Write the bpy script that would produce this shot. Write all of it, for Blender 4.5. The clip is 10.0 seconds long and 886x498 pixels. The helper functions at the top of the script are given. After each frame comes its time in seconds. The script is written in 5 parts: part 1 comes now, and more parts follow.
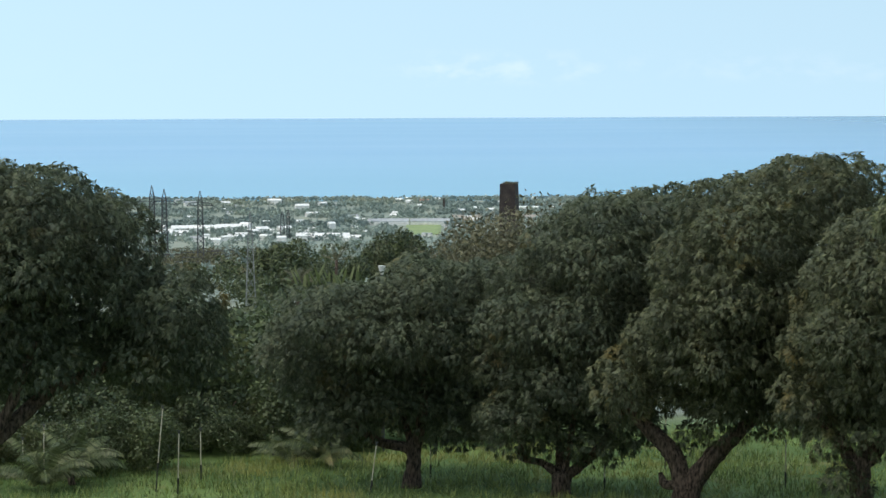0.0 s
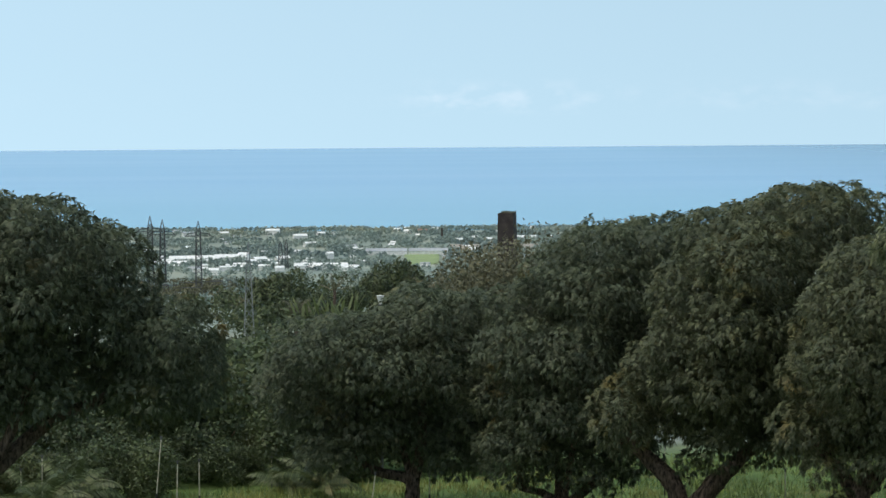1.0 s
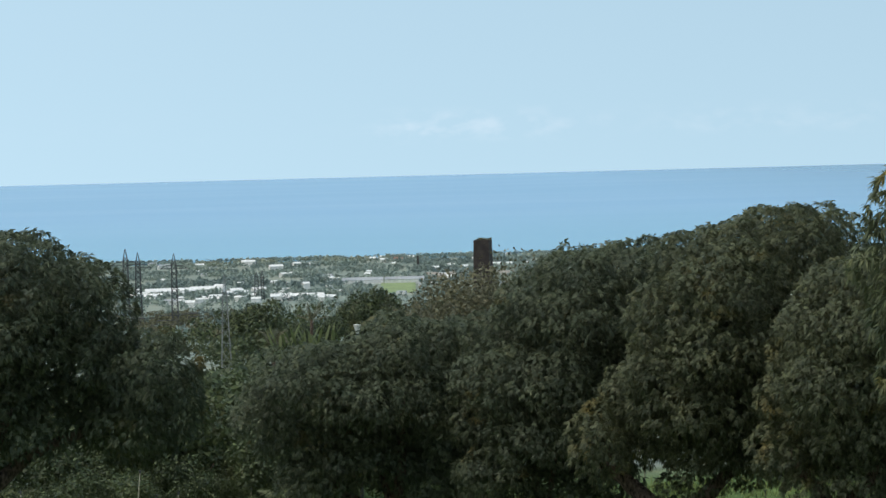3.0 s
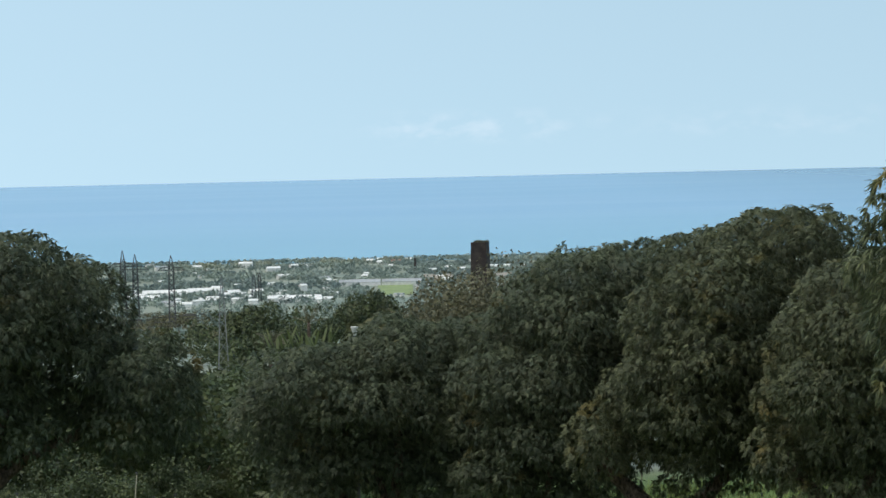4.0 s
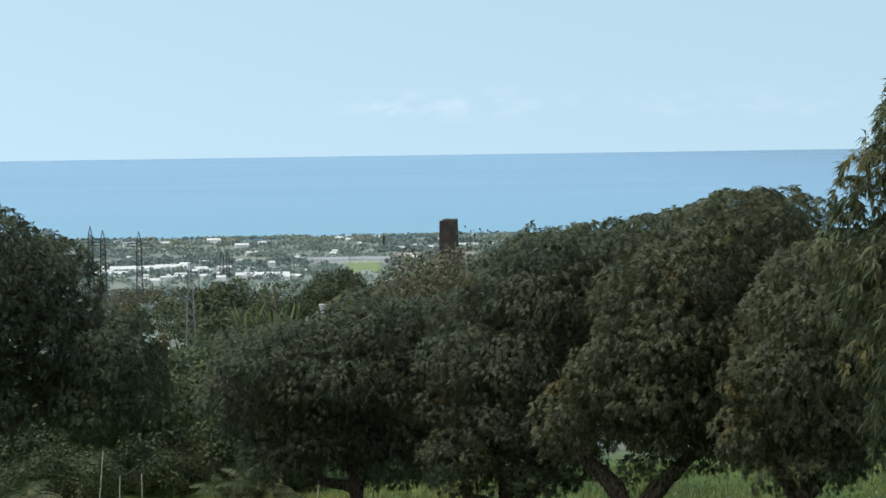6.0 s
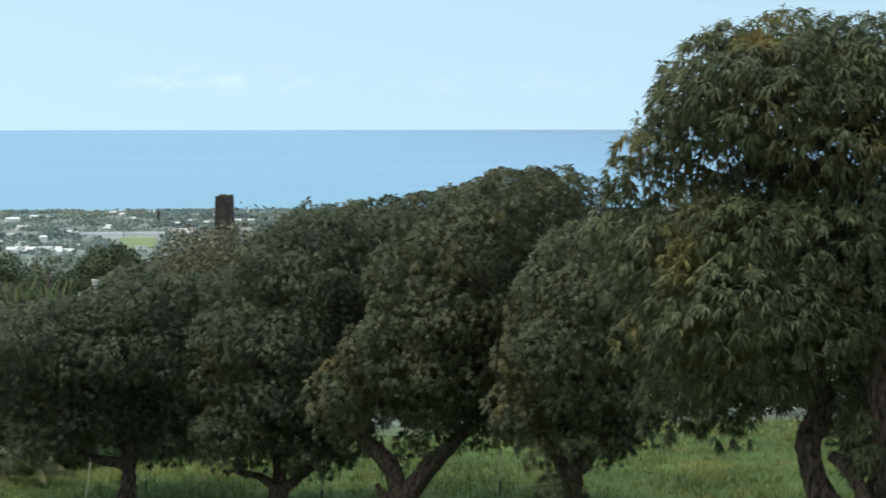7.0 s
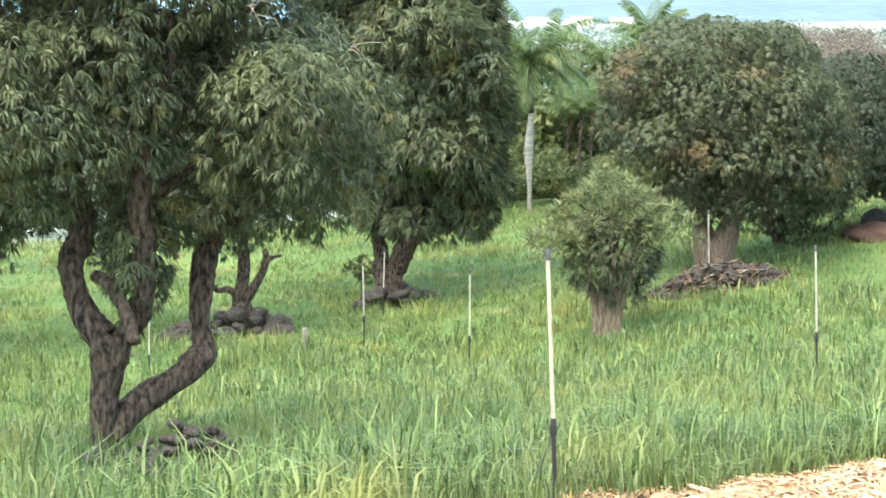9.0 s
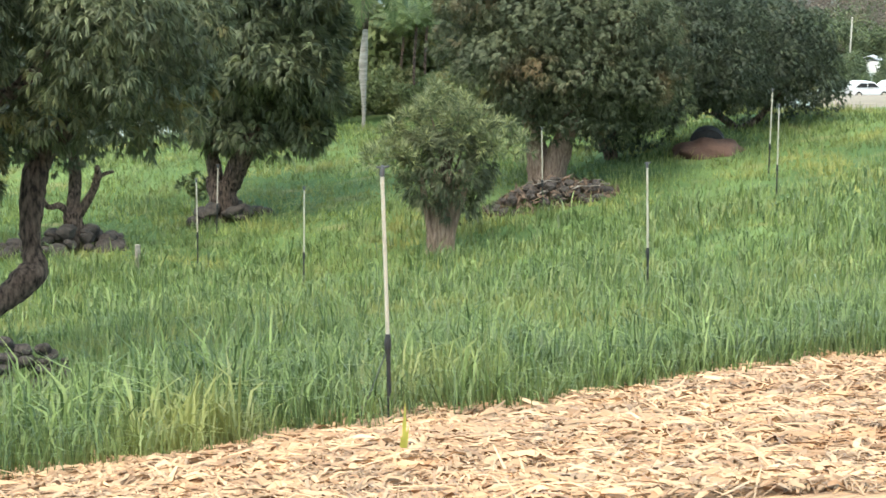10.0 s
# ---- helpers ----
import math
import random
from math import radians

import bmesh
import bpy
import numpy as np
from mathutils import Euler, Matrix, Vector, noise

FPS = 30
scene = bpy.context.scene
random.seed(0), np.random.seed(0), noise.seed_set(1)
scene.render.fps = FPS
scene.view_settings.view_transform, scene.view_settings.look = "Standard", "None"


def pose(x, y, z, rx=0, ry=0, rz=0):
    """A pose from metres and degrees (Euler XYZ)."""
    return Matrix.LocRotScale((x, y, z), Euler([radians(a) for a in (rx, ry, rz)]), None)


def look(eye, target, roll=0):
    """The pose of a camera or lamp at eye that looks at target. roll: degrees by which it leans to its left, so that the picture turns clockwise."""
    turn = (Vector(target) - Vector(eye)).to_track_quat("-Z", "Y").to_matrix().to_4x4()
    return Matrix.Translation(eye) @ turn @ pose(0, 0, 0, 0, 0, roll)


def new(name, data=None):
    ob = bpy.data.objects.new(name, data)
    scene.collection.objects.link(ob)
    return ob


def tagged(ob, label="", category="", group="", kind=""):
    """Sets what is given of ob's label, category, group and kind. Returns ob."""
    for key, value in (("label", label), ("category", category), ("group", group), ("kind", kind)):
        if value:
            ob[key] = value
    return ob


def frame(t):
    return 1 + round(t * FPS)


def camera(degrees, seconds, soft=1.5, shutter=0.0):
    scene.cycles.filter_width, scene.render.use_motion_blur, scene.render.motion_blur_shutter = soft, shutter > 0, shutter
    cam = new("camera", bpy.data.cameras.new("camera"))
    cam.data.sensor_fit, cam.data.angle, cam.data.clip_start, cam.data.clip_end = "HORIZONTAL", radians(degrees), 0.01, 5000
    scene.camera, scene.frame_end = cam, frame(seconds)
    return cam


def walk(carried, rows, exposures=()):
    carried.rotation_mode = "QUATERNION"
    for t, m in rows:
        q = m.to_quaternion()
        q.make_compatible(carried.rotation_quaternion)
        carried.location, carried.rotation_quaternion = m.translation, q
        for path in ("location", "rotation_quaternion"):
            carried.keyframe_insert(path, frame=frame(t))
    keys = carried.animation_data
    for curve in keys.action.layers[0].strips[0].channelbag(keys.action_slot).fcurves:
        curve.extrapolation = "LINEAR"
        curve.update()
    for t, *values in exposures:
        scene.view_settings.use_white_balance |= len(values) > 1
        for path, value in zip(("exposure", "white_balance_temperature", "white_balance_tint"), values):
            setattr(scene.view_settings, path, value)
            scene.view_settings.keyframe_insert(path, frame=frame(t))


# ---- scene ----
# ---------- camera: it stands still on the slope and pans from the sea to the field ----------
EYE = Vector((0.0, 0.0, 1.75))
cam = camera(23.93, 10.0, soft=1.5, shutter=0.14)
# seconds, heading (degrees to the right of the y axis), pitch, lean to the left
ROWS = [
    (0.0, 0.000, -4.282, -0.250),
    (0.5, 0.070, -3.773, -0.362),
    (1.0, 0.054, -3.473, -0.444),
    (1.5, 0.107, -3.298, -0.610),
    (2.0, 0.296, -3.175, -0.845),
    (2.5, 0.505, -2.926, -1.111),
    (3.0, 0.727, -2.721, -1.451),
    (3.2, 0.779, -2.607, -1.477),
    (4.3, 0.819, -2.752, -1.302),
    (4.5, 0.866, -2.852, -1.295),
    (5.0, 1.044, -3.001, -1.060),
    (5.2, 1.145, -3.023, -0.940),
    (6.3, 2.398, -3.472, -0.718),
    (6.5, 3.399, -3.629, -0.429),
    (6.7, 4.720, -3.759, -0.204),
    (7.0, 7.794, -3.953, 0.020),
    (7.2, 9.931, -4.147, 0.079),
    (7.3, 10.940, -4.220, 0.089),
    (7.5, 13.660, -4.672, -0.134),
    (7.7, 16.351, -5.074, -0.194),
    (8.0, 20.266, -5.588, 0.074),
    (8.2, 22.366, -5.938, 0.199),
    (8.3, 23.111, -6.299, 0.159),
    (8.5, 24.447, -7.476, 0.302),
    (8.7, 25.804, -7.966, 0.378),
    (9.0, 28.015, -8.713, 0.826),
    (9.2, 28.961, -9.148, 0.924),
    (9.5, 30.172, -9.744, 1.154),
    (9.7, 31.165, -10.179, 1.324),
    (10.0, 32.664, -10.913, 1.563),
]


def heading(az, el):
    a, e = radians(az), radians(el)
    return Vector((math.sin(a) * math.cos(e), math.cos(a) * math.cos(e), math.sin(e)))


walk(cam, [(t, look(EYE, EYE + heading(az, el), lean)) for t, az, el, lean in ROWS],
     exposures=[(0.0, -0.2), (1.0, -0.35), (2.5, -0.43), (5.0, -0.38), (6.5, -0.3), (7.0, -0.2), (7.3, -0.05), (7.5, 0.23), (7.8, 1.05), (8.2, 1.7), (8.8, 1.78), (9.5, 1.4), (10.0, 1.17)])

# ---------- sky and sun ----------
SUN_AZ, SUN_EL = -112.0, 68.0
world = bpy.data.worlds.new("world")
scene.world = world
world.use_nodes = True
wn = world.node_tree
sky = wn.nodes.new("ShaderNodeTexSky")
sky.sky_type = "NISHITA"
sky.sun_disc = False
sky.sun_elevation = radians(SUN_EL)
sky.sun_rotation = radians(SUN_AZ)
sky.air_density, sky.dust_density, sky.ozone_density = 1.0, 0.6, 2.0
# thin high cloud: the sky stays pale and bright down to the horizon
coord = wn.nodes.new("ShaderNodeTexCoord")
lift = wn.nodes.new("ShaderNodeVectorMath")
lift.operation = "ADD"
lift.inputs[1].default_value = (0, 0, 0.5)
unit = wn.nodes.new("ShaderNodeVectorMath")
unit.operation = "NORMALIZE"
wn.links.new(coord.outputs["Generated"], lift.inputs[0])
wn.links.new(lift.outputs[0], unit.inputs[0])
wn.links.new(unit.outputs[0], sky.inputs["Vector"])
pale = wn.nodes.new("ShaderNodeHueSaturation")
pale.inputs["Saturation"].default_value = 1.0
wn.links.new(sky.outputs[0], pale.inputs["Color"])
veil = wn.nodes.new("ShaderNodeMix")
veil.data_type, veil.blend_type = "RGBA", "MULTIPLY"
veil.inputs[0].default_value = 1.0
veil.inputs[7].default_value = (3.54, 3.11, 2.12, 1)
wn.links.new(pale.outputs[0], veil.inputs[6])
# small faint clouds low over the sea
spread = wn.nodes.new("ShaderNodeMapping")
spread.inputs["Scale"].default_value = (70, 70, 140)
wn.links.new(coord.outputs["Generated"], spread.inputs[0])
puffs = wn.nodes.new("ShaderNodeTexNoise")
puffs.inputs["Scale"].default_value, puffs.inputs["Detail"].default_value = 1.0, 5.0
wn.links.new(spread.outputs[0], puffs.inputs["Vector"])
puff = wn.nodes.new("ShaderNodeMapRange")
puff.inputs[1].default_value, puff.inputs[2].default_value = 0.46, 0.72
wn.links.new(puffs.outputs[0], puff.inputs[0])
high = wn.nodes.new("ShaderNodeSeparateXYZ")
wn.links.new(coord.outputs["Generated"], high.inputs[0])
band = wn.nodes.new("ShaderNodeValToRGB")
for p_, v_ in ((0.015, 0.0), (0.055, 1.0), (0.09, 1.0), (0.15, 0.0)):
    e_ = band.color_ramp.elements.new(p_)
    e_.color = (v_, v_, v_, 1)
band.color_ramp.elements[0].color = (0, 0, 0, 1)
band.color_ramp.elements[-1].color = (0, 0, 0, 1)
tall = wn.nodes.new("ShaderNodeMath")
tall.operation, tall.inputs[1].default_value = "MULTIPLY", 7.0
wn.links.new(high.outputs[2], tall.inputs[0])
wn.links.new(tall.outputs[0], band.inputs[0])
shift = wn.nodes.new("ShaderNodeMath")
shift.operation, shift.inputs[1].default_value = "ADD", 0.5
wn.links.new(high.outputs[0], shift.inputs[0])
flocks = wn.nodes.new("ShaderNodeValToRGB")
for p_, v_ in ((0.47, 0.04), (0.49, 0.5), (0.505, 1.0), (0.56, 0.6), (0.6, 0.12), (0.64, 0.4), (0.7, 0.4), (0.74, 0.04)):
    e_ = flocks.color_ramp.elements.new(p_)
    e_.color = (v_, v_, v_, 1)
flocks.color_ramp.elements[0].color = (0.04, 0.04, 0.04, 1)
flocks.color_ramp.elements[-1].color = (0.04, 0.04, 0.04, 1)
wn.links.new(shift.outputs[0], flocks.inputs[0])
spots = wn.nodes.new("ShaderNodeMath")
spots.operation = "MULTIPLY"
wn.links.new(puff.outputs[0], spots.inputs[0])
wn.links.new(flocks.outputs[0], spots.inputs[1])
both = wn.nodes.new("ShaderNodeMath")
both.operation = "MULTIPLY"
wn.links.new(spots.outputs[0], both.inputs[0])
wn.links.new(band.outputs[0], both.inputs[1])
cloudy = wn.nodes.new("ShaderNodeMix")
cloudy.data_type, cloudy.blend_type = "RGBA", "ADD"
cloudy.inputs[7].default_value = (1.1, 0.7, 0.55, 1)
wn.links.new(both.outputs[0], cloudy.inputs[0])
wn.links.new(veil.outputs[2], cloudy.inputs[6])
wn.links.new(cloudy.outputs[2], wn.nodes["Background"].inputs[0])
wn.nodes["Background"].inputs[1].default_value = 0.15

sun_data = bpy.data.lights.new("sun", "SUN")
sun_data.energy, sun_data.angle, sun_data.color = 1.3, radians(34.0), (1.0, 0.93, 0.84)
sun = new("sun", sun_data)
sun.matrix_world = look(heading(SUN_AZ, SUN_EL) * 100, (0, 0, 0))

# ---------- materials ----------


def mat(name, rough=0.7, metal=0.0, spec=0.4):
    m = bpy.data.materials.new(name)
    m.use_nodes = True
    b = m.node_tree.nodes["Principled BSDF"]
    b.inputs["Roughness"].default_value = rough
    b.inputs["Metallic"].default_value = metal
    b.inputs["Specular IOR Level"].default_value = spec
    return m, m.node_tree, b


def node(nt, kind, **values):
    n = nt.nodes.new(kind)
    for k, v in values.items():
        n.inputs[k].default_value = v
    return n


def ramp(nt, source, stops):
    r = nt.nodes.new("ShaderNodeValToRGB")
    nt.links.new(source, r.inputs[0])
    e = r.color_ramp.elements
    while len(e) < len(stops):
        e.new(0.5)
    for el, (p, c) in zip(e, stops):
        el.position, el.color = p, (*c, 1)
    return r.outputs[0]


def mix(nt, fac, a, b, blend="MIX"):
    n = nt.nodes.new("ShaderNodeMix")
    n.data_type, n.blend_type = "RGBA", blend
    for sock, v in ((n.inputs[0], fac), (n.inputs[6], a), (n.inputs[7], b)):
        if isinstance(v, bpy.types.NodeSocket):
            nt.links.new(v, sock)
        elif isinstance(v, (int, float)):
            sock.default_value = v
        else:
            sock.default_value = (*v, 1)
    return n.outputs[2]


def noise_of(nt, scale, detail=4.0, coord="Object", stretch=None, rough=0.55):
    tc = nt.nodes.new("ShaderNodeTexCoord")
    n = node(nt, "ShaderNodeTexNoise", Scale=scale, Detail=detail, Roughness=rough)
    if stretch:
        mp = nt.nodes.new("ShaderNodeMapping")
        mp.inputs["Scale"].default_value = stretch
        nt.links.new(tc.outputs[coord], mp.inputs[0])
        nt.links.new(mp.outputs[0], n.inputs["Vector"])
    else:
        nt.links.new(tc.outputs[coord], n.inputs["Vector"])
    return n.outputs[0]


def bump(nt, b, height, strength, distance):
    n = node(nt, "ShaderNodeBump", Strength=strength, Distance=distance)
    nt.links.new(height, n.inputs["Height"])
    nt.links.new(n.outputs[0], b.inputs["Normal"])


def plain(name, a, b_, scale=6.0, rough=0.7, metal=0.0, spec=0.4, relief=0.0, stretch=None):
    """Two tones mixed by a coarse and a fine grain."""
    m, nt, b = mat(name, rough, metal, spec)
    coarse = noise_of(nt, scale, 5.0, stretch=stretch)
    fine = noise_of(nt, scale * 9, 3.0, stretch=stretch)
    c = mix(nt, ramp(nt, coarse, [(0.35, (0, 0, 0)), (0.68, (1, 1, 1))]), a, b_)
    c = mix(nt, 0.35, c, ramp(nt, fine, [(0.3, (0.25, 0.25, 0.25)), (0.7, (1, 1, 1))]), "MULTIPLY")
    nt.links.new(c, b.inputs["Base Color"])
    if relief:
        bump(nt, b, fine, 0.8, relief)
    return m


def foliage(name, dark, light, flush, flush_amount=0.62, rough=0.42, scale=0.55, translucent=0.0):
    """Leaves: each leaf its own shade, with patches of young or dry growth."""
    m, nt, b = mat(name, rough, 0.0, 0.32)
    geo_n = nt.nodes.new("ShaderNodeNewGeometry")
    c = ramp(nt, geo_n.outputs["Random Per Island"], [(0.0, dark), (0.75, light), (1.0, tuple(v * 1.35 for v in light))])
    patch = noise_of(nt, scale, 3.0)
    f = ramp(nt, patch, [(flush_amount, (0, 0, 0)), (flush_amount + 0.12, (1, 1, 1))])
    c = mix(nt, f, c, flush)
    tone = ramp(nt, noise_of(nt, scale * 1.7, 4.0, stretch=(1, 1, 1.3)), [(0.32, (0.72, 0.76, 0.8)), (0.68, (1.22, 1.18, 1.1))])
    c = mix(nt, 1.0, c, tone, "MULTIPLY")
    nt.links.new(c, b.inputs["Base Color"])
    if translucent:
        b.inputs["Subsurface Weight"].default_value = 0.0
        tr = nt.nodes.new("ShaderNodeBsdfTranslucent")
        nt.links.new(c, tr.inputs[0])
        ms = node(nt, "ShaderNodeMixShader", Fac=translucent)
        out = nt.nodes["Material Output"]
        nt.links.new(b.outputs[0], ms.inputs[1])
        nt.links.new(tr.outputs[0], ms.inputs[2])
        nt.links.new(ms.outputs[0], out.inputs[0])
    return m


# Extra blue in the mango leaf colours stands in for veiling haze.
M_MANGO = foliage("mango leaves", (0.066, 0.086, 0.0566), (0.12, 0.144, 0.0873), (0.2, 0.165, 0.065), 0.62, 0.52, 0.9, 0.38)
M_MANGO_OLIVE = foliage("olive mango leaves", (0.068, 0.083, 0.0507), (0.128, 0.146, 0.0802), (0.2, 0.17, 0.062), 0.6, 0.52, 0.8, 0.38)
M_MANGO_DARK = foliage("dark mango leaves", (0.034, 0.048, 0.0295), (0.066, 0.085, 0.0472), (0.1, 0.105, 0.045), 0.62, 0.52, 0.9, 0.3)
M_MANGO_FLUSH = foliage("flushing mango leaves", (0.075, 0.095, 0.0543), (0.13, 0.152, 0.085), (0.18, 0.14, 0.075), 0.56, 0.52, 0.6, 0.38)
M_MANGO_PALE = foliage("grey-green mango leaves", (0.078, 0.099, 0.058), (0.152, 0.178, 0.093), (0.25, 0.21, 0.07), 0.585, 0.5, 0.8, 0.38)
M_SHRUB = foliage("pale shrub leaves", (0.06, 0.078, 0.036), (0.222, 0.248, 0.115), (0.22, 0.23, 0.1), 0.62, 0.5, 1.5, 0.25)
M_BUSH = foliage("bush leaves", (0.036, 0.052, 0.025), (0.085, 0.11, 0.046), (0.125, 0.125, 0.045), 0.58, 0.55, 0.25, 0.2)
M_LUSH = foliage("lush yellow-green leaves", (0.065, 0.085, 0.034), (0.15, 0.18, 0.07), (0.2, 0.185, 0.08), 0.55, 0.55, 0.3, 0.4)
M_SCRUB = foliage("dry scrub leaves", (0.07, 0.07, 0.042), (0.135, 0.13, 0.075), (0.18, 0.15, 0.08), 0.55, 0.6, 0.1, 0.15)
M_BARE = foliage("bare brown twigs and dry leaves", (0.085, 0.066, 0.052), (0.15, 0.12, 0.095), (0.12, 0.125, 0.07), 0.6, 0.7, 0.05, 0.1)
M_PALM = foliage("palm fronds", (0.06, 0.1, 0.04), (0.15, 0.2, 0.075), (0.26, 0.23, 0.1), 0.64, 0.45, 0.6, 0.4)
M_PALM_DEEP = foliage("deep green palm fronds", (0.055, 0.075, 0.032), (0.13, 0.16, 0.065), (0.23, 0.2, 0.09), 0.6, 0.45, 0.6, 0.25)
M_WOOD_DARK = foliage("dark woodland leaves", (0.024, 0.036, 0.017), (0.08, 0.1, 0.042), (0.11, 0.115, 0.05), 0.58, 0.55, 0.2, 0.12)
# Distance haze is put into this colour: paler and bluer than the leaves.
M_HAZED_WOOD = foliage("far woodland with haze", (0.19, 0.24, 0.225), (0.265, 0.32, 0.29), (0.29, 0.31, 0.24), 0.58, 0.8, 0.012, 0.1)
M_GRASS = foliage("cane grass", (0.07, 0.108, 0.035), (0.208, 0.26, 0.082), (0.285, 0.285, 0.088), 0.52, 0.38, 0.28, 0.3)
M_CANE = foliage("young cane leaves", (0.05, 0.086, 0.03), (0.17, 0.23, 0.078), (0.24, 0.262, 0.088), 0.56, 0.4, 0.5, 0.3)
M_SHOOT = foliage("yellow cane shoot", (0.5, 0.46, 0.08), (0.64, 0.58, 0.14), (0.58, 0.52, 0.12), 0.6, 0.5, 2.0, 0.3)
M_STRAW = foliage("cane straw", (0.26, 0.146, 0.076), (0.455, 0.3, 0.175), (0.38, 0.22, 0.115), 0.58, 0.6, 1.2)
M_BARK = plain("bark", (0.03, 0.022, 0.019), (0.3, 0.22, 0.17), 9.0, 0.9, spec=0.2, relief=0.2, stretch=(2.0, 2.0, 0.7))
M_PALE_BARK = plain("pale ribbed bark", (0.24, 0.165, 0.12), (0.52, 0.385, 0.3), 9.0, 0.9, spec=0.2, relief=0.1, stretch=(2.5, 2.5, 0.5))
M_PALM_TRUNK = plain("palm trunk", (0.25, 0.225, 0.195), (0.42, 0.39, 0.345), 3.0, 0.8, relief=0.01, stretch=(1, 1, 5))
M_LITTER = plain("dry leaf litter", (0.075, 0.05, 0.034), (0.2, 0.135, 0.09), 6.0, 0.9)
M_STONE = plain("basalt stones", (0.03, 0.025, 0.021), (0.09, 0.074, 0.06), 5.0, 0.85, relief=0.02)
M_BRICK = plain("dark basalt masonry", (0.034, 0.028, 0.028), (0.08, 0.063, 0.056), 0.6, 0.9, relief=0.03)
M_GALV = plain("galvanised pipe", (0.5, 0.46, 0.38), (0.66, 0.6, 0.5), 8.0, 0.45, 0.3)
M_BLACK = plain("black plastic pipe", (0.015, 0.015, 0.016), (0.035, 0.035, 0.036), 8.0, 0.5)
M_STEEL = plain("lattice steel", (0.06, 0.065, 0.07), (0.12, 0.125, 0.13), 1.0, 0.6, 0.2)
M_MAST = plain("weathered mast steel", (0.2, 0.21, 0.21), (0.3, 0.31, 0.31), 1.0, 0.6, 0.2)
M_WHITE = plain("white wall", (0.78, 0.77, 0.74), (0.88, 0.87, 0.85), 0.15, 0.8)
M_ROOF_WHITE = plain("white sheet roof", (0.82, 0.82, 0.81), (0.92, 0.92, 0.91), 0.1, 0.6)
M_ROOF_GREY = plain("grey sheet roof", (0.33, 0.35, 0.37), (0.5, 0.52, 0.54), 0.1, 0.6)
M_ROOF_RED = plain("rusty red roof", (0.28, 0.13, 0.09), (0.4, 0.22, 0.15), 0.1, 0.7)
M_EARTH = plain("red earth", (0.08, 0.045, 0.032), (0.14, 0.08, 0.056), 1.5, 0.95, relief=0.03)
M_DARKGLASS = plain("dark window glass", (0.02, 0.025, 0.03), (0.04, 0.045, 0.05), 0.5, 0.15)
M_CARPAINT = plain("white car paint", (0.72, 0.73, 0.74), (0.8, 0.8, 0.81), 1.0, 0.25)
M_TYRE = plain("tyre rubber", (0.02, 0.02, 0.02), (0.04, 0.04, 0.04), 6.0, 0.9)
M_CROP = plain("bright green crop", (0.2, 0.27, 0.11), (0.29, 0.36, 0.16), 0.08, 0.9)
M_WOOD = plain("weathered wood", (0.25, 0.22, 0.18), (0.4, 0.36, 0.3), 4.0, 0.85)

# ground: field green, straw strip, and scrub beyond with distance haze in its colour
M_GROUND, nt, b = mat("ground", 0.95, 0.0, 0.2)
tc = nt.nodes.new("ShaderNodeTexCoord")
sep = nt.nodes.new("ShaderNodeSeparateXYZ")
nt.links.new(tc.outputs["Object"], sep.inputs[0])
field = mix(nt, ramp(nt, noise_of(nt, 0.22, 5.0), [(0.4, (0, 0, 0)), (0.66, (1, 1, 1))]), (0.055, 0.1, 0.028), (0.125, 0.185, 0.055))
field = mix(nt, ramp(nt, noise_of(nt, 0.6, 4.0), [(0.6, (0, 0, 0)), (0.75, (1, 1, 1))]), field, (0.2, 0.18, 0.075))
straw_c = mix(nt, ramp(nt, noise_of(nt, 14.0, 4.0, stretch=(0.3, 1, 1)), [(0.35, (0, 0, 0)), (0.65, (1, 1, 1))]), (0.24, 0.145, 0.085), (0.46, 0.31, 0.18))
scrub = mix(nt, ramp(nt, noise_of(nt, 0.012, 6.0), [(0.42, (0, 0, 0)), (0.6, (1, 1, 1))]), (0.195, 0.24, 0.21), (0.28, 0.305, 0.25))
wob = noise_of(nt, 1.3, 3.0)


def edge(value, lo, hi):
    n = nt.nodes.new("ShaderNodeMapRange")
    n.inputs[1].default_value, n.inputs[2].default_value = lo, hi
    nt.links.new(value, n.inputs[0])
    return n.outputs[0]


wy = nt.nodes.new("ShaderNodeMath")
wy.operation = "ADD"
nt.links.new(sep.outputs[1], wy.inputs[0])
nt.links.new(wob, wy.inputs[1])
col = mix(nt, edge(wy.outputs[0], 14.35, 14.6), straw_c, field)
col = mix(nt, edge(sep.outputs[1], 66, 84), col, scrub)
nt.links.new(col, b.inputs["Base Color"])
bump(nt, b, noise_of(nt, 9.0, 5.0), 0.7, 0.06)

M_SEA, nt, b = mat("sea", 0.25, 0.0, 0.22)
# raised blue base makes up for the weak sky reflection
c = mix(nt, ramp(nt, noise_of(nt, 0.004, 4.0, stretch=(0.35, 1, 1)), [(0.35, (0, 0, 0)), (0.7, (1, 1, 1))]), (0.153, 0.342, 0.545), (0.173, 0.362, 0.565))
# shallow water by the shore is greener
shore = nt.nodes.new("ShaderNodeSeparateXYZ")
nt.links.new(nt.nodes.new("ShaderNodeTexCoord").outputs["Object"], shore.inputs[0])
depth_n = nt.nodes.new("ShaderNodeMapRange")
depth_n.inputs[1].default_value, depth_n.inputs[2].default_value = 1150, 2100
nt.links.new(shore.outputs[1], depth_n.inputs[0])
c = mix(nt, depth_n.outputs[0], (0.148, 0.36, 0.51), c)
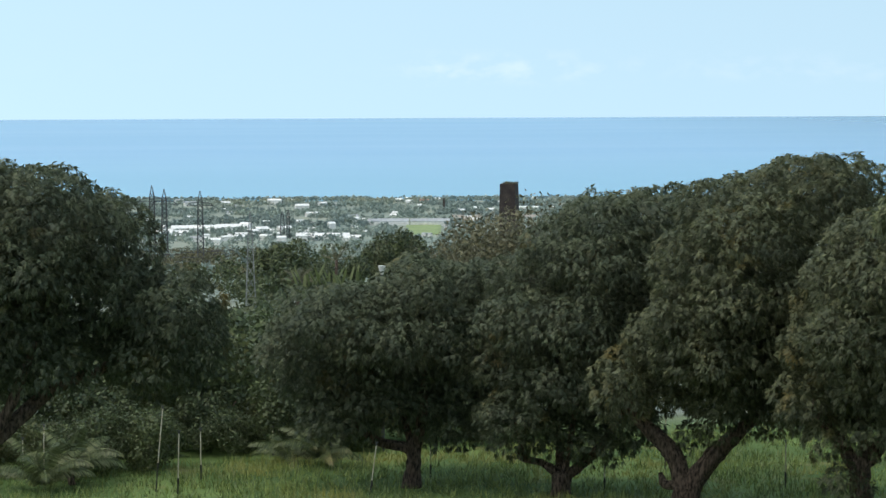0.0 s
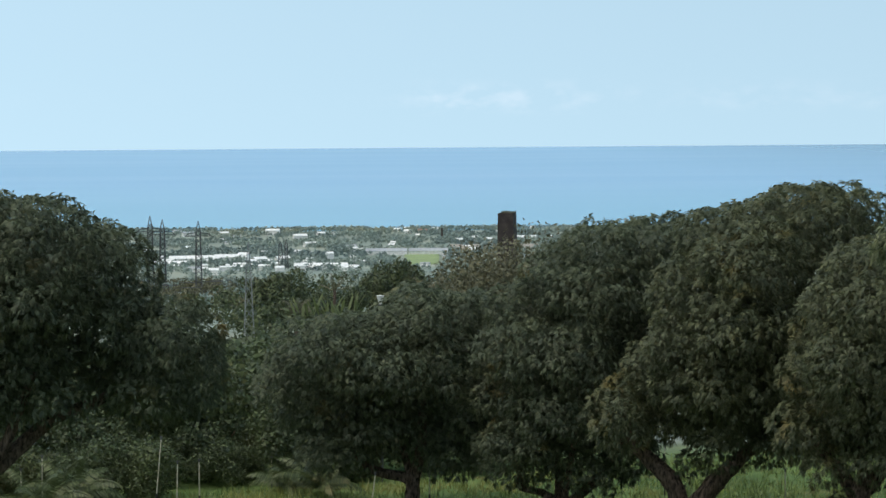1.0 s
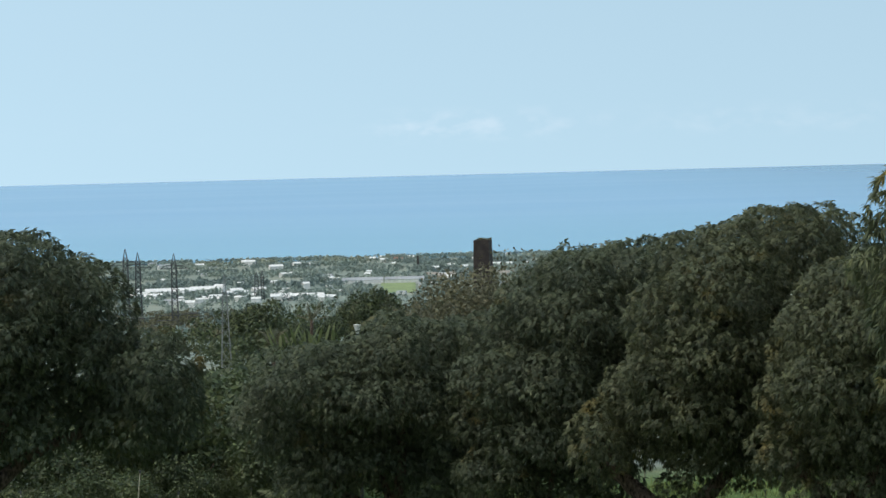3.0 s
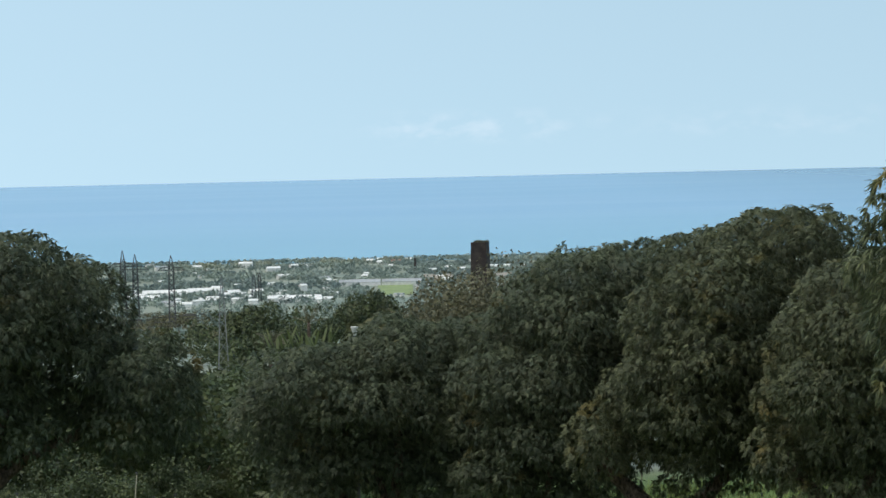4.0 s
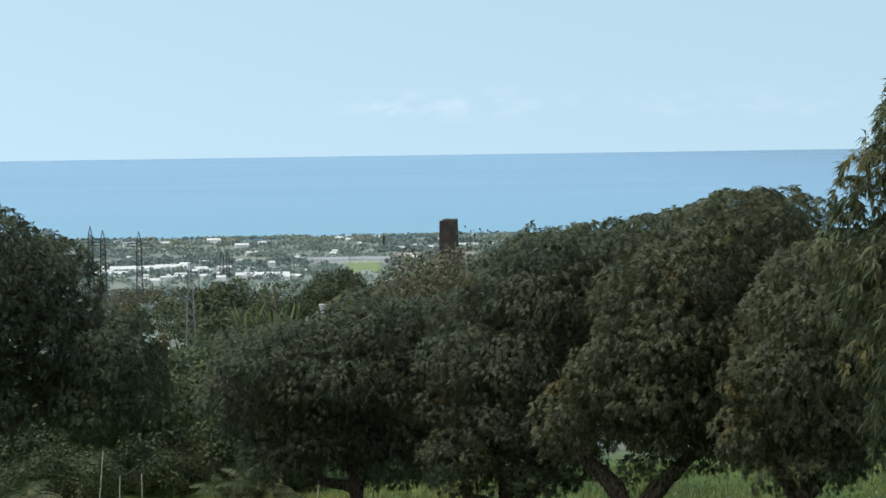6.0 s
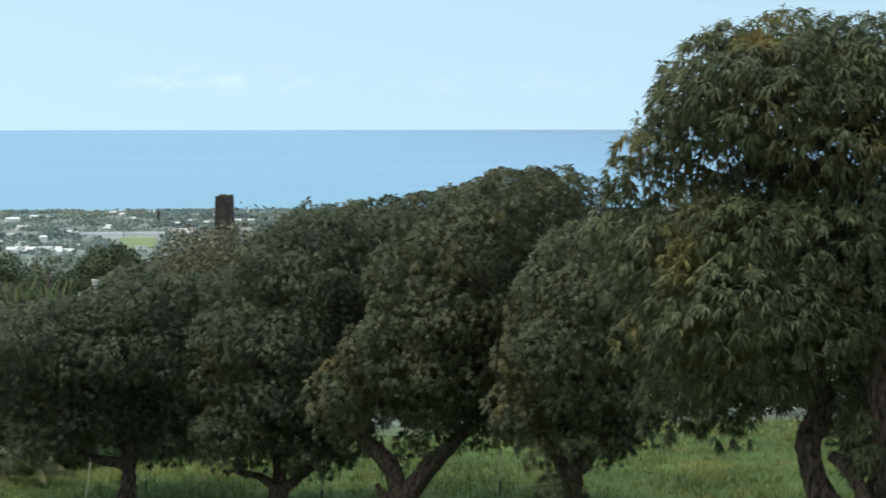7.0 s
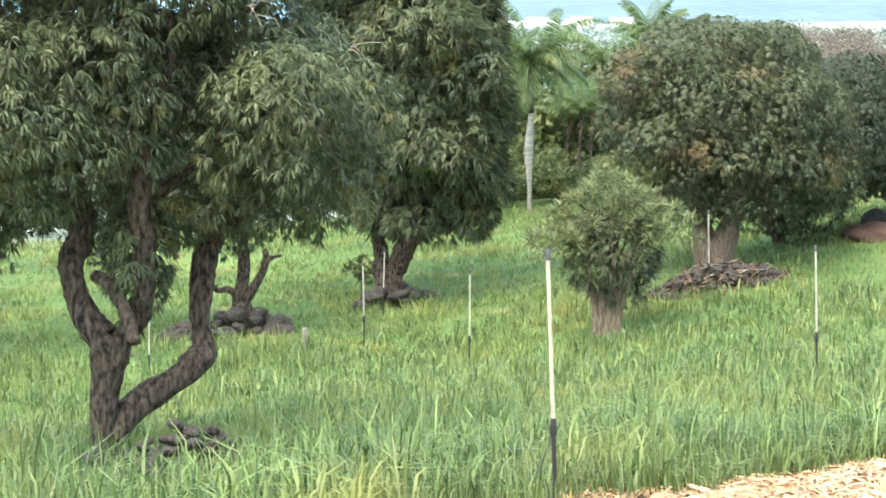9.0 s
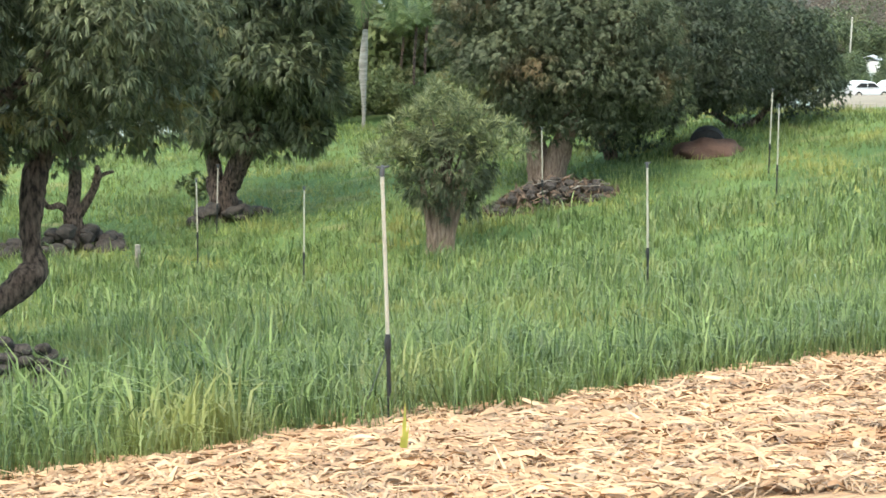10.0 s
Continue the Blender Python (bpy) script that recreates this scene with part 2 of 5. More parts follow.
# towards the bay the base colour is darkened, against overexposed brightness there
bay = nt.nodes.new("ShaderNodeMapRange")
bay.inputs[1].default_value, bay.inputs[2].default_value = 300, 1300
nt.links.new(shore.outputs[0], bay.inputs[0])
c = mix(nt, bay.outputs[0], c, (0.075, 0.2, 0.32))
nt.links.new(c, b.inputs["Base Color"])
bump(nt, b, noise_of(nt, 0.08, 4.0, stretch=(0.5, 1, 1)), 0.015, 1.0)

# ---------- mesh helpers ----------


def part(name, bm, material, parent=None, label="", smooth=False):
    me = bpy.data.meshes.new(name)
    bm.to_mesh(me)
    bm.free()
    me.materials.append(material)
    if smooth:
        me.shade_smooth()
    ob = new(name, me)
    ob.parent = parent
    return tagged(ob, label)


def mesh_of(name, verts, faces, material, parent=None, label="", smooth=False):
    """A mesh from numpy arrays: verts (n, 3), faces (m, k)."""
    me = bpy.data.meshes.new(name)
    verts = np.asarray(verts, dtype=np.float32)
    faces = np.asarray(faces, dtype=np.int32)
    k = faces.shape[1]
    me.vertices.add(len(verts))
    me.vertices.foreach_set("co", verts.ravel())
    me.loops.add(faces.size)
    me.loops.foreach_set("vertex_index", faces.ravel())
    me.polygons.add(len(faces))
    me.polygons.foreach_set("loop_start", np.arange(0, faces.size, k, dtype=np.int32))
    me.polygons.foreach_set("loop_total", np.full(len(faces), k, dtype=np.int32))
    me.update(calc_edges=True)
    me.materials.append(material)
    if smooth:
        me.shade_smooth()
    ob = new(name, me)
    ob.parent = parent
    return tagged(ob, label)


def thing(name, at, label, category, group="", kind=""):
    ob = new(name)
    ob.location = at
    ob.empty_display_size = 0.3
    return tagged(ob, label, category, group, kind)


def tube(bm, path, radii, seg=10, wobble=0.0, seed=0):
    """A tapered tube along a path, closed at both ends."""
    rnd = random.Random(seed)
    path = [Vector(p) for p in path]
    rings = []
    side = None
    for i, p in enumerate(path):
        d = (path[min(i + 1, len(path) - 1)] - path[max(i - 1, 0)]).normalized()
        if side is None:
            side = d.orthogonal().normalized()
        side = (side - d * side.dot(d)).normalized()
        up = d.cross(side)
        ring = []
        for j in range(seg):
            a = 2 * math.pi * j / seg
            r = radii[i] * (1 + wobble * (rnd.random() - 0.5) * 2)
            ring.append(bm.verts.new(p + (side * math.cos(a) + up * math.sin(a)) * r))
        rings.append(ring)
    for r0, r1 in zip(rings, rings[1:]):
        for j in range(seg):
            bm.faces.new((r0[j], r0[(j + 1) % seg], r1[(j + 1) % seg], r1[j]))
    bm.faces.new(list(reversed(rings[0])))
    bm.faces.new(rings[-1])
    return bm


def bend(p0, p1, n=7, sag=(0, 0, 0), rough=0.0, seed=0):
    """A bent path from p0 to p1, with n points."""
    rnd = random.Random(seed)
    p0, p1, sag = Vector(p0), Vector(p1), Vector(sag)
    out = []
    for i in range(n):
        u = i / (n - 1)
        q = p0.lerp(p1, u) + sag * (4 * u * (1 - u))
        if 0 < i < n - 1:
            q += Vector([rnd.uniform(-rough, rough) for _ in range(3)])
        out.append(q)
    return out


def box(bm, x0, y0, z0, x1, y1, z1, bevel=0.0):
    vs = [bm.verts.new(v) for v in ((x0, y0, z0), (x1, y0, z0), (x1, y1, z0), (x0, y1, z0), (x0, y0, z1), (x1, y0, z1), (x1, y1, z1), (x0, y1, z1))]
    fs = [bm.faces.new([vs[i] for i in q]) for q in ((3, 2, 1, 0), (4, 5, 6, 7), (0, 1, 5, 4), (1, 2, 6, 5), (2, 3, 7, 6), (3, 0, 4, 7))]
    if bevel:
        edges = list({e for f_ in fs for e in f_.edges})
        bmesh.ops.bevel(bm, geom=edges, offset=bevel, segments=2, affect="EDGES")
    return bm


# ---------- ground and sea ----------
# The unseen hillside behind the viewpoint (y < 0) is raised to block low sky light.
PROFILE_Y = (-5000, -400, -60, 0, 15, 27, 38, 50, 70, 100, 200, 400, 600, 800, 1150, 1230, 6000)
PROFILE_Z = (980, 72, 10, 0, -3.1, -5.4, -7.5, -8.45, -9.3, -13.4, -25, -36, -45, -52, -57.6, -60.5, -61)
SEA_Z = -58.25


def ground(x, y):
    z = np.interp(y, PROFILE_Y, PROFILE_Z)
    return z + 0.11 * np.clip(x - 22, 0, 22) * np.clip((y - 5) / 25, 0, 1) * np.clip((82 - y) / 34, 0, 1) - 0.088 * np.clip(x - 43, 0, 12) * np.clip((y - 30) / 10, 0, 1) * np.clip((96 - y) / 24, 0, 1) - 0.03 * np.clip(x - 75, 0, 70) * np.clip((y - 60) / 40, 0, 1) * np.clip((400 - y) / 150, 0, 1)


def spot(az, dist, lift=0.0):
    """The place on the ground at a heading and a distance from the viewpoint."""
    x, y = dist * math.sin(radians(az)), dist * math.cos(radians(az))
    return Vector((x, y, float(ground(x, y)) + lift))


rings = np.concatenate([[0.0], np.geomspace(0.6, 4900, 130)])
angles = np.linspace(0, 2 * math.pi, 260, endpoint=False)
rr, aa = np.meshgrid(rings, angles, indexing="ij")
gx, gy = rr * np.sin(aa), rr * np.cos(aa)
gz = ground(gx, gy) + 0.05 * np.sin(gx * 1.3 + 0.6 * gy) * np.sin(gy * 0.9) * (rr < 120)
gi = np.arange(rr.size).reshape(rr.shape)
gj = np.roll(gi, -1, axis=1)
quads = np.stack([gi[:-1], gi[1:], gj[1:], gj[:-1]], -1).reshape(-1, 4)
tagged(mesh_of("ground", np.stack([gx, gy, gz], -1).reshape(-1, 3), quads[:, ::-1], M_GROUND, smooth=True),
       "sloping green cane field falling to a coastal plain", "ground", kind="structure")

sx = np.linspace(-4900, 4900, 60)
sy = np.geomspace(900, 4930, 60)
sxx, syy = np.meshgrid(sx, sy, indexing="ij")
si = np.arange(sxx.size).reshape(sxx.shape)
squads = np.stack([si[:-1, :-1], si[1:, :-1], si[1:, 1:], si[:-1, 1:]], -1).reshape(-1, 4)
tagged(mesh_of("water", np.stack([sxx, syy, np.full(sxx.shape, SEA_Z)], -1).reshape(-1, 3), squads, M_SEA),
       "calm blue sea reaching the horizon", "sea", kind="structure")

# ---------- leaves ----------


def leaves(rng, base, axis, per, length, width, droop, spread, fine=True, skin=None):
    """Rosettes of long leaves: base (n, 3), axis (n, 3). Gives verts and faces; with the crown's skin (n, 3) also normals that lean towards it."""
    n = len(base)
    b0 = np.repeat(base, per, 0)
    ax = np.repeat(axis, per, 0)
    m = n * per
    rnd = rng.normal(size=(m, 3))
    rnd -= (rnd * ax).sum(1, keepdims=True) * ax
    rnd /= np.linalg.norm(rnd, axis=1, keepdims=True) + 1e-9
    s = rng.uniform(0.35, 1.0, (m, 1)) * spread
    d = ax * np.cos(s) + rnd * np.sin(s)
    d[:, 2] -= droop * rng.uniform(0.3, 1.0, m)
    d /= np.linalg.norm(d, axis=1, keepdims=True)
    ln = np.repeat(np.broadcast_to(length, n), per)[:, None] * rng.uniform(0.65, 1.2, (m, 1))
    side = np.cross(d, rng.normal(size=(m, 3)) * 0.4 + np.array([0, 0, 1.0]))
    side /= np.linalg.norm(side, axis=1, keepdims=True) + 1e-9
    if skin is not None:
        skin = np.repeat(skin, per, 0)
        flat = np.cross(side, d)
        turn = np.where((flat * skin).sum(1, keepdims=True) < 0, -1.0, 1.0)
        side, flat = side * turn, flat * turn
        soft = flat * 1.1 + skin
        soft /= np.linalg.norm(soft, axis=1, keepdims=True) + 1e-9
    w = width * rng.uniform(0.75, 1.2, (m, 1)) * 0.5
    tipd = d.copy()
    tipd[:, 2] -= droop * 0.9
    tipd /= np.linalg.norm(tipd, axis=1, keepdims=True)
    p0 = b0
    p1 = b0 + d * ln * 0.38
    p3 = p1 + (d * 0.35 + tipd * 0.65) * ln * 0.62
    if skin is not None and not fine:
        v = np.stack([p0 - side * w * 0.4, p1 + side * w * 1.3, p3], 1).reshape(-1, 3)
        return v, np.arange(3 * m).reshape(-1, 3), np.repeat(soft, 3, 0)
    if skin is not None or not fine:
        v = np.stack([p0, p1 + side * w, p3, p1 - side * w], 1).reshape(-1, 3)
        f = np.arange(4)[None] + 4 * np.arange(m)[:, None]
        return (v, f) if skin is None else (v, f, np.repeat(soft, 4, 0))
    p2 = p1 + (d * 0.6 + tipd * 0.4) * ln * 0.32
    v = np.stack([p0, p1 + side * w, p2 + side * w * 0.8, p3, p2 - side * w * 0.8, p1 - side * w], 1).reshape(-1, 3)
    k = 6 * np.arange(m)[:, None]
    tri = np.concatenate([k + np.array([[0, 1, 5]]), k + np.array([[1, 2, 5]]), k + np.array([[2, 4, 5]]), k + np.array([[2, 3, 4]])], 0)
    return v, tri


def lobes_of(rng, mass, lobe):
    """Round clumps over the shell of one mass of foliage (x, depth, z, rx, ry, rz): rows of centre and radius."""
    x, y, z, rx, ry, rz = mass
    count = max(8, int(1.5 * (rx * rz + rx * ry + ry * rz) / (lobe * lobe)))
    golden = math.pi * (3 - math.sqrt(5))
    out = [(x, y, z, min(rx, ry, rz) * 0.8)]
    for i in range(count):
        u = 1 - (i + 0.5) / count * 2
        a = golden * i + rng.uniform(-0.5, 0.5)
        h = math.sqrt(max(0.0, 1 - u * u))
        r = min(lobe * rng.uniform(0.7, 1.45), 0.8 * min(rx, rz))
        k = rng.uniform(0.8, 1.24)
        out.append((x + (rx - r) * k * h * math.cos(a), y + (ry - r) * k * h * math.sin(a), z + (rz - r) * k * u, r))
    return np.array(out)


def crown_points(rng, lobes, density, inner=0.22):
    """Points and outward directions on the joined surface of the lobes, with some further in."""
    w = lobes[:, 3] ** 2
    count = int(density * 4 * math.pi * w.sum())
    pick = rng.choice(len(lobes), count, p=w / w.sum())
    d = rng.normal(size=(count, 3))
    d[:, 2] += 0.25
    d /= np.linalg.norm(d, axis=1, keepdims=True)
    depth = np.where(rng.random(count) < inner, rng.uniform(0.5, 0.85, count), rng.uniform(0.86, 1.1, count))
    p = lobes[pick, :3] + d * (lobes[pick, 3] * depth)[:, None]
    near = np.zeros(count, dtype=bool)
    for j in range(len(lobes)):
        q = np.linalg.norm(p - lobes[j, :3], axis=1) / lobes[j, 3]
        near |= (q < 0.7) & (pick != j)
    return p[~near], d[~near]


def crown(rng, lobes, density, per, length, width, material, parent, droop=1.05, spread=1.4, fine=True, name="crown", label="", rise=0.0):
    """Rosettes of leaves over the lobes of a shrub."""
    p, d = crown_points(rng, lobes, density)
    d[:, 2] += rise
    d /= np.linalg.norm(d, axis=1, keepdims=True)
    v, f = leaves(rng, p, d, per, length, width, droop, spread, fine)
    return mesh_of(name, v, f, material, parent, label)


def stem(name, points, parent, seed, y0=0.0, y1=0.0, label="", material=None):
    """A woody stem through (x, z, radius), its depth running from y0 to y1."""
    pts, rad = [], []
    n = len(points)
    # two more points between each pair, on a smooth curve
    for i in range(n - 1):
        p = [Vector(points[max(0, min(n - 1, i + k))]) for k in (-1, 0, 1, 2)]
        for u in (0.0, 0.2, 0.4, 0.6, 0.8):
            q = 0.5 * (2 * p[1] + (p[2] - p[0]) * u + (2 * p[0] - 5 * p[1] + 4 * p[2] - p[3]) * u * u + (3 * p[1] - p[0] - 3 * p[2] + p[3]) * u ** 3)
            y = y0 + (y1 - y0) * (i + u) / (n - 1)
            pts.append((q.x, y, q.y))
            rad.append(max(0.01, q.z))
    q = points[-1]
    pts.append((q[0], y1, q[1]))
    rad.append(q[2])
    bm = bmesh.new()
    tube(bm, pts, rad, 18, 0.06, seed)
    mean = sum(rad) / len(rad)
    bm.normal_update()
    for vert in bm.verts:
        q = vert.co + Vector((seed * 1.7, 0, 0))
        lump = 0.14 * noise.noise(q * 3.2) + 0.12 * noise.noise(Vector((q.x * 12, q.y * 12, q.z * 5)))
        vert.co += vert.normal * mean * lump
    return part(name, bm, material or M_BARK, parent, label, smooth=True)


def tufted(rng, mass, tuft, density):
    """Points and outward ways over one dome of foliage (x, depth, z, rx, ry, rz), whose skin swells into round tufts with creases between them."""
    x, y, z, rx, ry, rz = mass
    size = (rx * rx * ry * ry + rx * rx * rz * rz + ry * ry * rz * rz) / 3
    area = 4 * math.pi * math.sqrt(size)
    many = max(9, int(1.25 * area / (math.pi * tuft * tuft)))
    k = np.arange(many) + 0.5
    up = 1 - 2 * k / many
    a = k * math.pi * (3 - math.sqrt(5)) + rng.uniform(-0.5, 0.5, many)
    mid = np.stack([np.sqrt(1 - up * up) * np.cos(a), np.sqrt(1 - up * up) * np.sin(a), up], -1) + rng.normal(0, 0.12, (many, 3))
    mid /= np.linalg.norm(mid, axis=1, keepdims=True)
    swell = rng.uniform(0.65, 1.4, many)
    proud = np.clip(rng.normal(0, 0.22, many), -0.4, 0.3) * tuft
    reach = 1.2 * tuft / size ** 0.25
    count = int(density * area)
    d = rng.normal(size=(count, 3))
    d /= np.linalg.norm(d, axis=1, keepdims=True)
    away = np.arccos(np.clip(d @ mid.T, -1, 1)) / (reach * swell)
    best = away.argmin(1)
    u = np.clip(away[np.arange(count), best], 0, 1)
    dome = np.sqrt(1 - u * u) * swell[best] * tuft * 0.8 + proud[best]
    skin = np.where(rng.random(count) < 0.16, rng.uniform(0.7, 0.9, count), rng.uniform(0.92, 1.03, count))
    r3 = np.array([rx, ry, rz])
    normal = d / r3
    normal /= np.linalg.norm(normal, axis=1, keepdims=True)
    p = np.array([x, y, z]) + d * r3 * skin[:, None] + normal * (dome - 0.42 * tuft)[:, None]
    way = normal + 0.9 * (d - mid[best]) / reach
    way[:, 2] += 0.15
    way /= np.linalg.norm(way, axis=1, keepdims=True)
    # undersides are thin, and so are the creases
    keep = (normal[:, 2] > -0.45) | (rng.random(count) < 0.4)
    keep &= (u < 0.9) | (rng.random(count) < 0.35)
    return p[keep], way[keep], normal[keep]


def mango_crown(rng, front, back, density, per, leaf, wide, tuft, material, parent, fine):
    """The crown: tufted domes, a looser far side, and broad dark leaves deep inside that close it."""
    domes = [(m_, density, 1.0) for m_ in front] + [(m_, density * 0.4, 1.25) for m_ in back]
    every = np.array([m_ for m_, _, _ in domes])
    verts, faces, normals, total = [], [], [], 0

    def add(v, f, soft):
        nonlocal total
        verts.append(v)
        faces.append(f + total)
        normals.append(soft)
        total += len(v)
    for j, (m_, dense, long) in enumerate(domes):
        p, way, normal = tufted(rng, m_, tuft, dense)
        open_ = np.ones(len(p), dtype=bool)
        for k in range(len(every)):
            if k != j:
                open_ &= (((p - every[k, :3]) / every[k, 3:]) ** 2).sum(1) > 0.62
        far = (normal[:, 1] > 0.3) & (rng.random(len(p)) < 0.5)
        open_ &= ~far
        p, way, normal = p[open_], way[open_], normal[open_]
        if len(p):
            add(*leaves(rng, p, way, per, leaf * long * np.where(normal[:, 1] > 0.3, 1.25, 1.0), wide * long, 1.1, 1.4, fine, way))
        x, y, z, rx, ry, rz = m_
        n = int(62 * 4.2 * rx * ry * rz)
        q = rng.normal(size=(n, 3))
        q /= np.linalg.norm(q, axis=1, keepdims=True)
        p = np.array([x, y, z]) + q * np.array([rx, ry, rz]) * (0.8 * rng.random((n, 1)) ** 0.34)
        add(*leaves(rng, p, q, 5, leaf * 1.25, wide * 2.0, 0.8, 1.5, fine, q))
    ob = mesh_of("crown", np.concatenate(verts), np.concatenate(faces), material, parent, smooth=True)
    ob.data.normals_split_custom_set_from_vertices(np.concatenate(normals))
    return ob


def mango_tree(az, dist, seed, masses, stems, density, label="", thick=1.0, lift=0.0, leaf=0.18, wide=0.03, per=10, tuft=0.34, material=None, fine=False, bark=None):
    """masses: (x, z, rx, rz) of the crown's domes, some with how far they stand back; stems: the trunk first, then the limbs, as (x, z, radius) from their foot."""
    rng = np.random.default_rng(seed)
    t = thing("mango_tree", spot(az, dist, lift), label or "mature mango tree with a dense dark green crown in the grass", "tree", "mango trees of the orchard")
    t.rotation_euler[2] = -radians(az)
    stems = [[(x, z, r * thick) for x, z, r in s_] for s_ in stems]
    foot = list(stems[0])
    foot.insert(0, (foot[0][0], foot[0][1] - 0.45 - lift, foot[0][2] * 1.25))
    stem("trunk", foot, t, seed, material=bark)
    for i, s_ in enumerate(stems[1:]):
        stem("limb", s_, t, seed + i + 1, 0.0, (0.5, -0.45, 0.9, -0.8)[i % 4] * min(1.0, abs(s_[-1][1] - s_[0][1])), material=bark)
    front, back = [], []
    mid = sum(m_[0] for m_ in masses) / len(masses)
    for i, m_ in enumerate(masses):
        x, z, rx, rz = [v * k for v, k in zip(m_[:4], (1, 1, 1.03, 1.0))]
        y = m_[4] if len(m_) > 4 else (0.25 if i % 2 else -0.15)
        ry = max(rx, rz) * 0.95
        front.append((x, y, z, rx, ry, rz))
        if min(rx, rz) > 0.55:
            back.append((mid + (x - mid) * 0.8, y + 1.5 * ry, z - 0.1 * rz, rx * 0.9, ry, rz * 0.9))
    mango_crown(rng, front, back, density, per, leaf, wide, tuft, material or M_MANGO, t, fine)
    return t


# ---------- the orchard ----------
big = mango_tree(18.70, 25.3, 11, [
           (-0.83, 6.63, 1.16, 0.65), (0.52, 6.76, 1.23, 0.75), (1.48, 6.56, 0.75, 0.68), (-1.58, 6.09, 0.75, 0.48), (-0.29, 6.09, 0.81, 0.4, -0.4),
           (-2.4, 5.65, 0.38, 0.24), (-1.9, 4.89, 0.67, 0.57, -0.4), (-1.01, 5.05, 0.66, 0.46, -0.9), (-1.21, 4.27, 0.92, 0.62, -1.0),
           (-0.29, 4.91, 0.56, 0.5, -0.8), (-0.42, 4.1, 0.6, 0.53, -0.7), (-1.93, 3.92, 0.64, 0.64, -0.2), (0.8, 5.81, 0.75, 0.48),
           (1.71, 5.53, 0.62, 0.42, 0.3), (2.1, 4.59, 0.73, 0.53, -0.9), (2.68, 4.43, 0.6, 0.6, -0.5), (1.84, 3.99, 0.56, 0.46, -0.9),
           (2.57, 3.73, 0.61, 0.47, -0.3), (2.34, 3.15, 0.65, 0.29, 0.2), (1.49, 3.27, 0.41, 0.38), (1.38, 4.82, 0.49, 0.42, 0.6),
           (-1.74, 3.11, 0.68, 0.42), (-0.98, 3.31, 0.61, 0.3, -0.3), (-1.4, 2.72, 0.27, 0.19), (0.43, 2.58, 0.31, 0.65, 0.2),
           (0.05, 2.99, 0.31, 0.28, 0.5), (0.96, 3.15, 0.42, 0.31, 0.4), (-0.59, 5.3, 1.2, 0.56, 0.8), (-1.28, 4.47, 1.05, 0.84, 0.6),
           (1.89, 4.81, 1.06, 0.78, 0.8), (0.83, 5.01, 0.85, 0.5, 0.9), (0.12, 4.15, 0.5, 0.64, 0.9), (2.23, 3.84, 0.91, 0.63, 0.6),
           (2.1, 6.39, 0.52, 0.49, 0.5), (2.22, 5.97, 0.35, 0.28, 0.6), (-2.43, 5.06, 0.55, 0.48, 0.2), (-2.22, 4.38, 0.55, 0.55, 0.1),
           (0.38, 5.36, 0.54, 0.47, -0.4), (0.59, 4.64, 0.37, 0.41, -0.3), (0.45, 3.92, 0.39, 0.39, -0.3), (0.21, 4.42, 0.4, 0.34, -0.5),
           (-1.85, 6.5, 0.49, 0.49), (-2.25, 6.07, 0.3, 0.29), (-0.57, 7.0, 1.03, 0.59, 0.2), (-1.38, 6.83, 0.75, 0.51), (1.15, 6.8, 0.83, 0.55, 0.2)],
           [[(-0.0, -0.19, 0.25), (-0.01, 0.16, 0.21), (-0.02, 0.73, 0.2), (0.02, 1.15, 0.23), (0.06, 1.51, 0.29), (0.08, 1.66, 0.26)],
            [(-0.01, 1.58, 0.23), (-0.21, 1.82, 0.2), (-0.35, 2.14, 0.18), (-0.4, 2.49, 0.18), (-0.3, 2.76, 0.19), (-0.23, 3.04, 0.15), (-0.32, 3.31, 0.14), (-0.39, 3.72, 0.1)],
            [(0.2, 1.57, 0.18), (0.37, 1.78, 0.15), (0.45, 1.99, 0.14), (0.48, 2.41, 0.16), (0.45, 2.96, 0.17), (0.42, 3.38, 0.15), (0.49, 3.99, 0.11)],
            [(0.08, 0.34, 0.2), (0.26, 0.61, 0.21), (0.57, 0.86, 0.21), (0.91, 1.04, 0.19), (1.11, 1.22, 0.22), (1.23, 1.32, 0.18), (1.18, 1.5, 0.15), (1.16, 1.77, 0.15), (1.19, 2.12, 0.17), (1.25, 2.47, 0.19), (1.36, 2.72, 0.15), (1.57, 2.92, 0.14), (1.78, 3.13, 0.11), (2.02, 3.44, 0.08)],
            [(-0.11, 2.36, 0.09), (0.07, 2.27, 0.1), (0.2, 2.06, 0.1), (0.3, 1.82, 0.1), (0.35, 1.64, 0.08)],
            [(0.46, 3.24, 0.1), (0.79, 3.44, 0.1), (1.13, 3.65, 0.1), (1.47, 4.06, 0.08), (1.67, 4.68, 0.06)],
            [(0.44, 3.65, 0.09), (0.56, 4.2, 0.08), (0.8, 4.88, 0.06), (0.77, 5.55, 0.05)]],
           72, "large mango tree with forked leaning trunks and drooping leaves", leaf=0.18, wide=0.026, per=12, tuft=0.28, fine=True, thick=0.86, material=M_MANGO_PALE)
M_TWIG = plain("dead twigs", (0.2, 0.17, 0.135), (0.34, 0.3, 0.25), 9.0, 0.85)
rnd = random.Random(6)
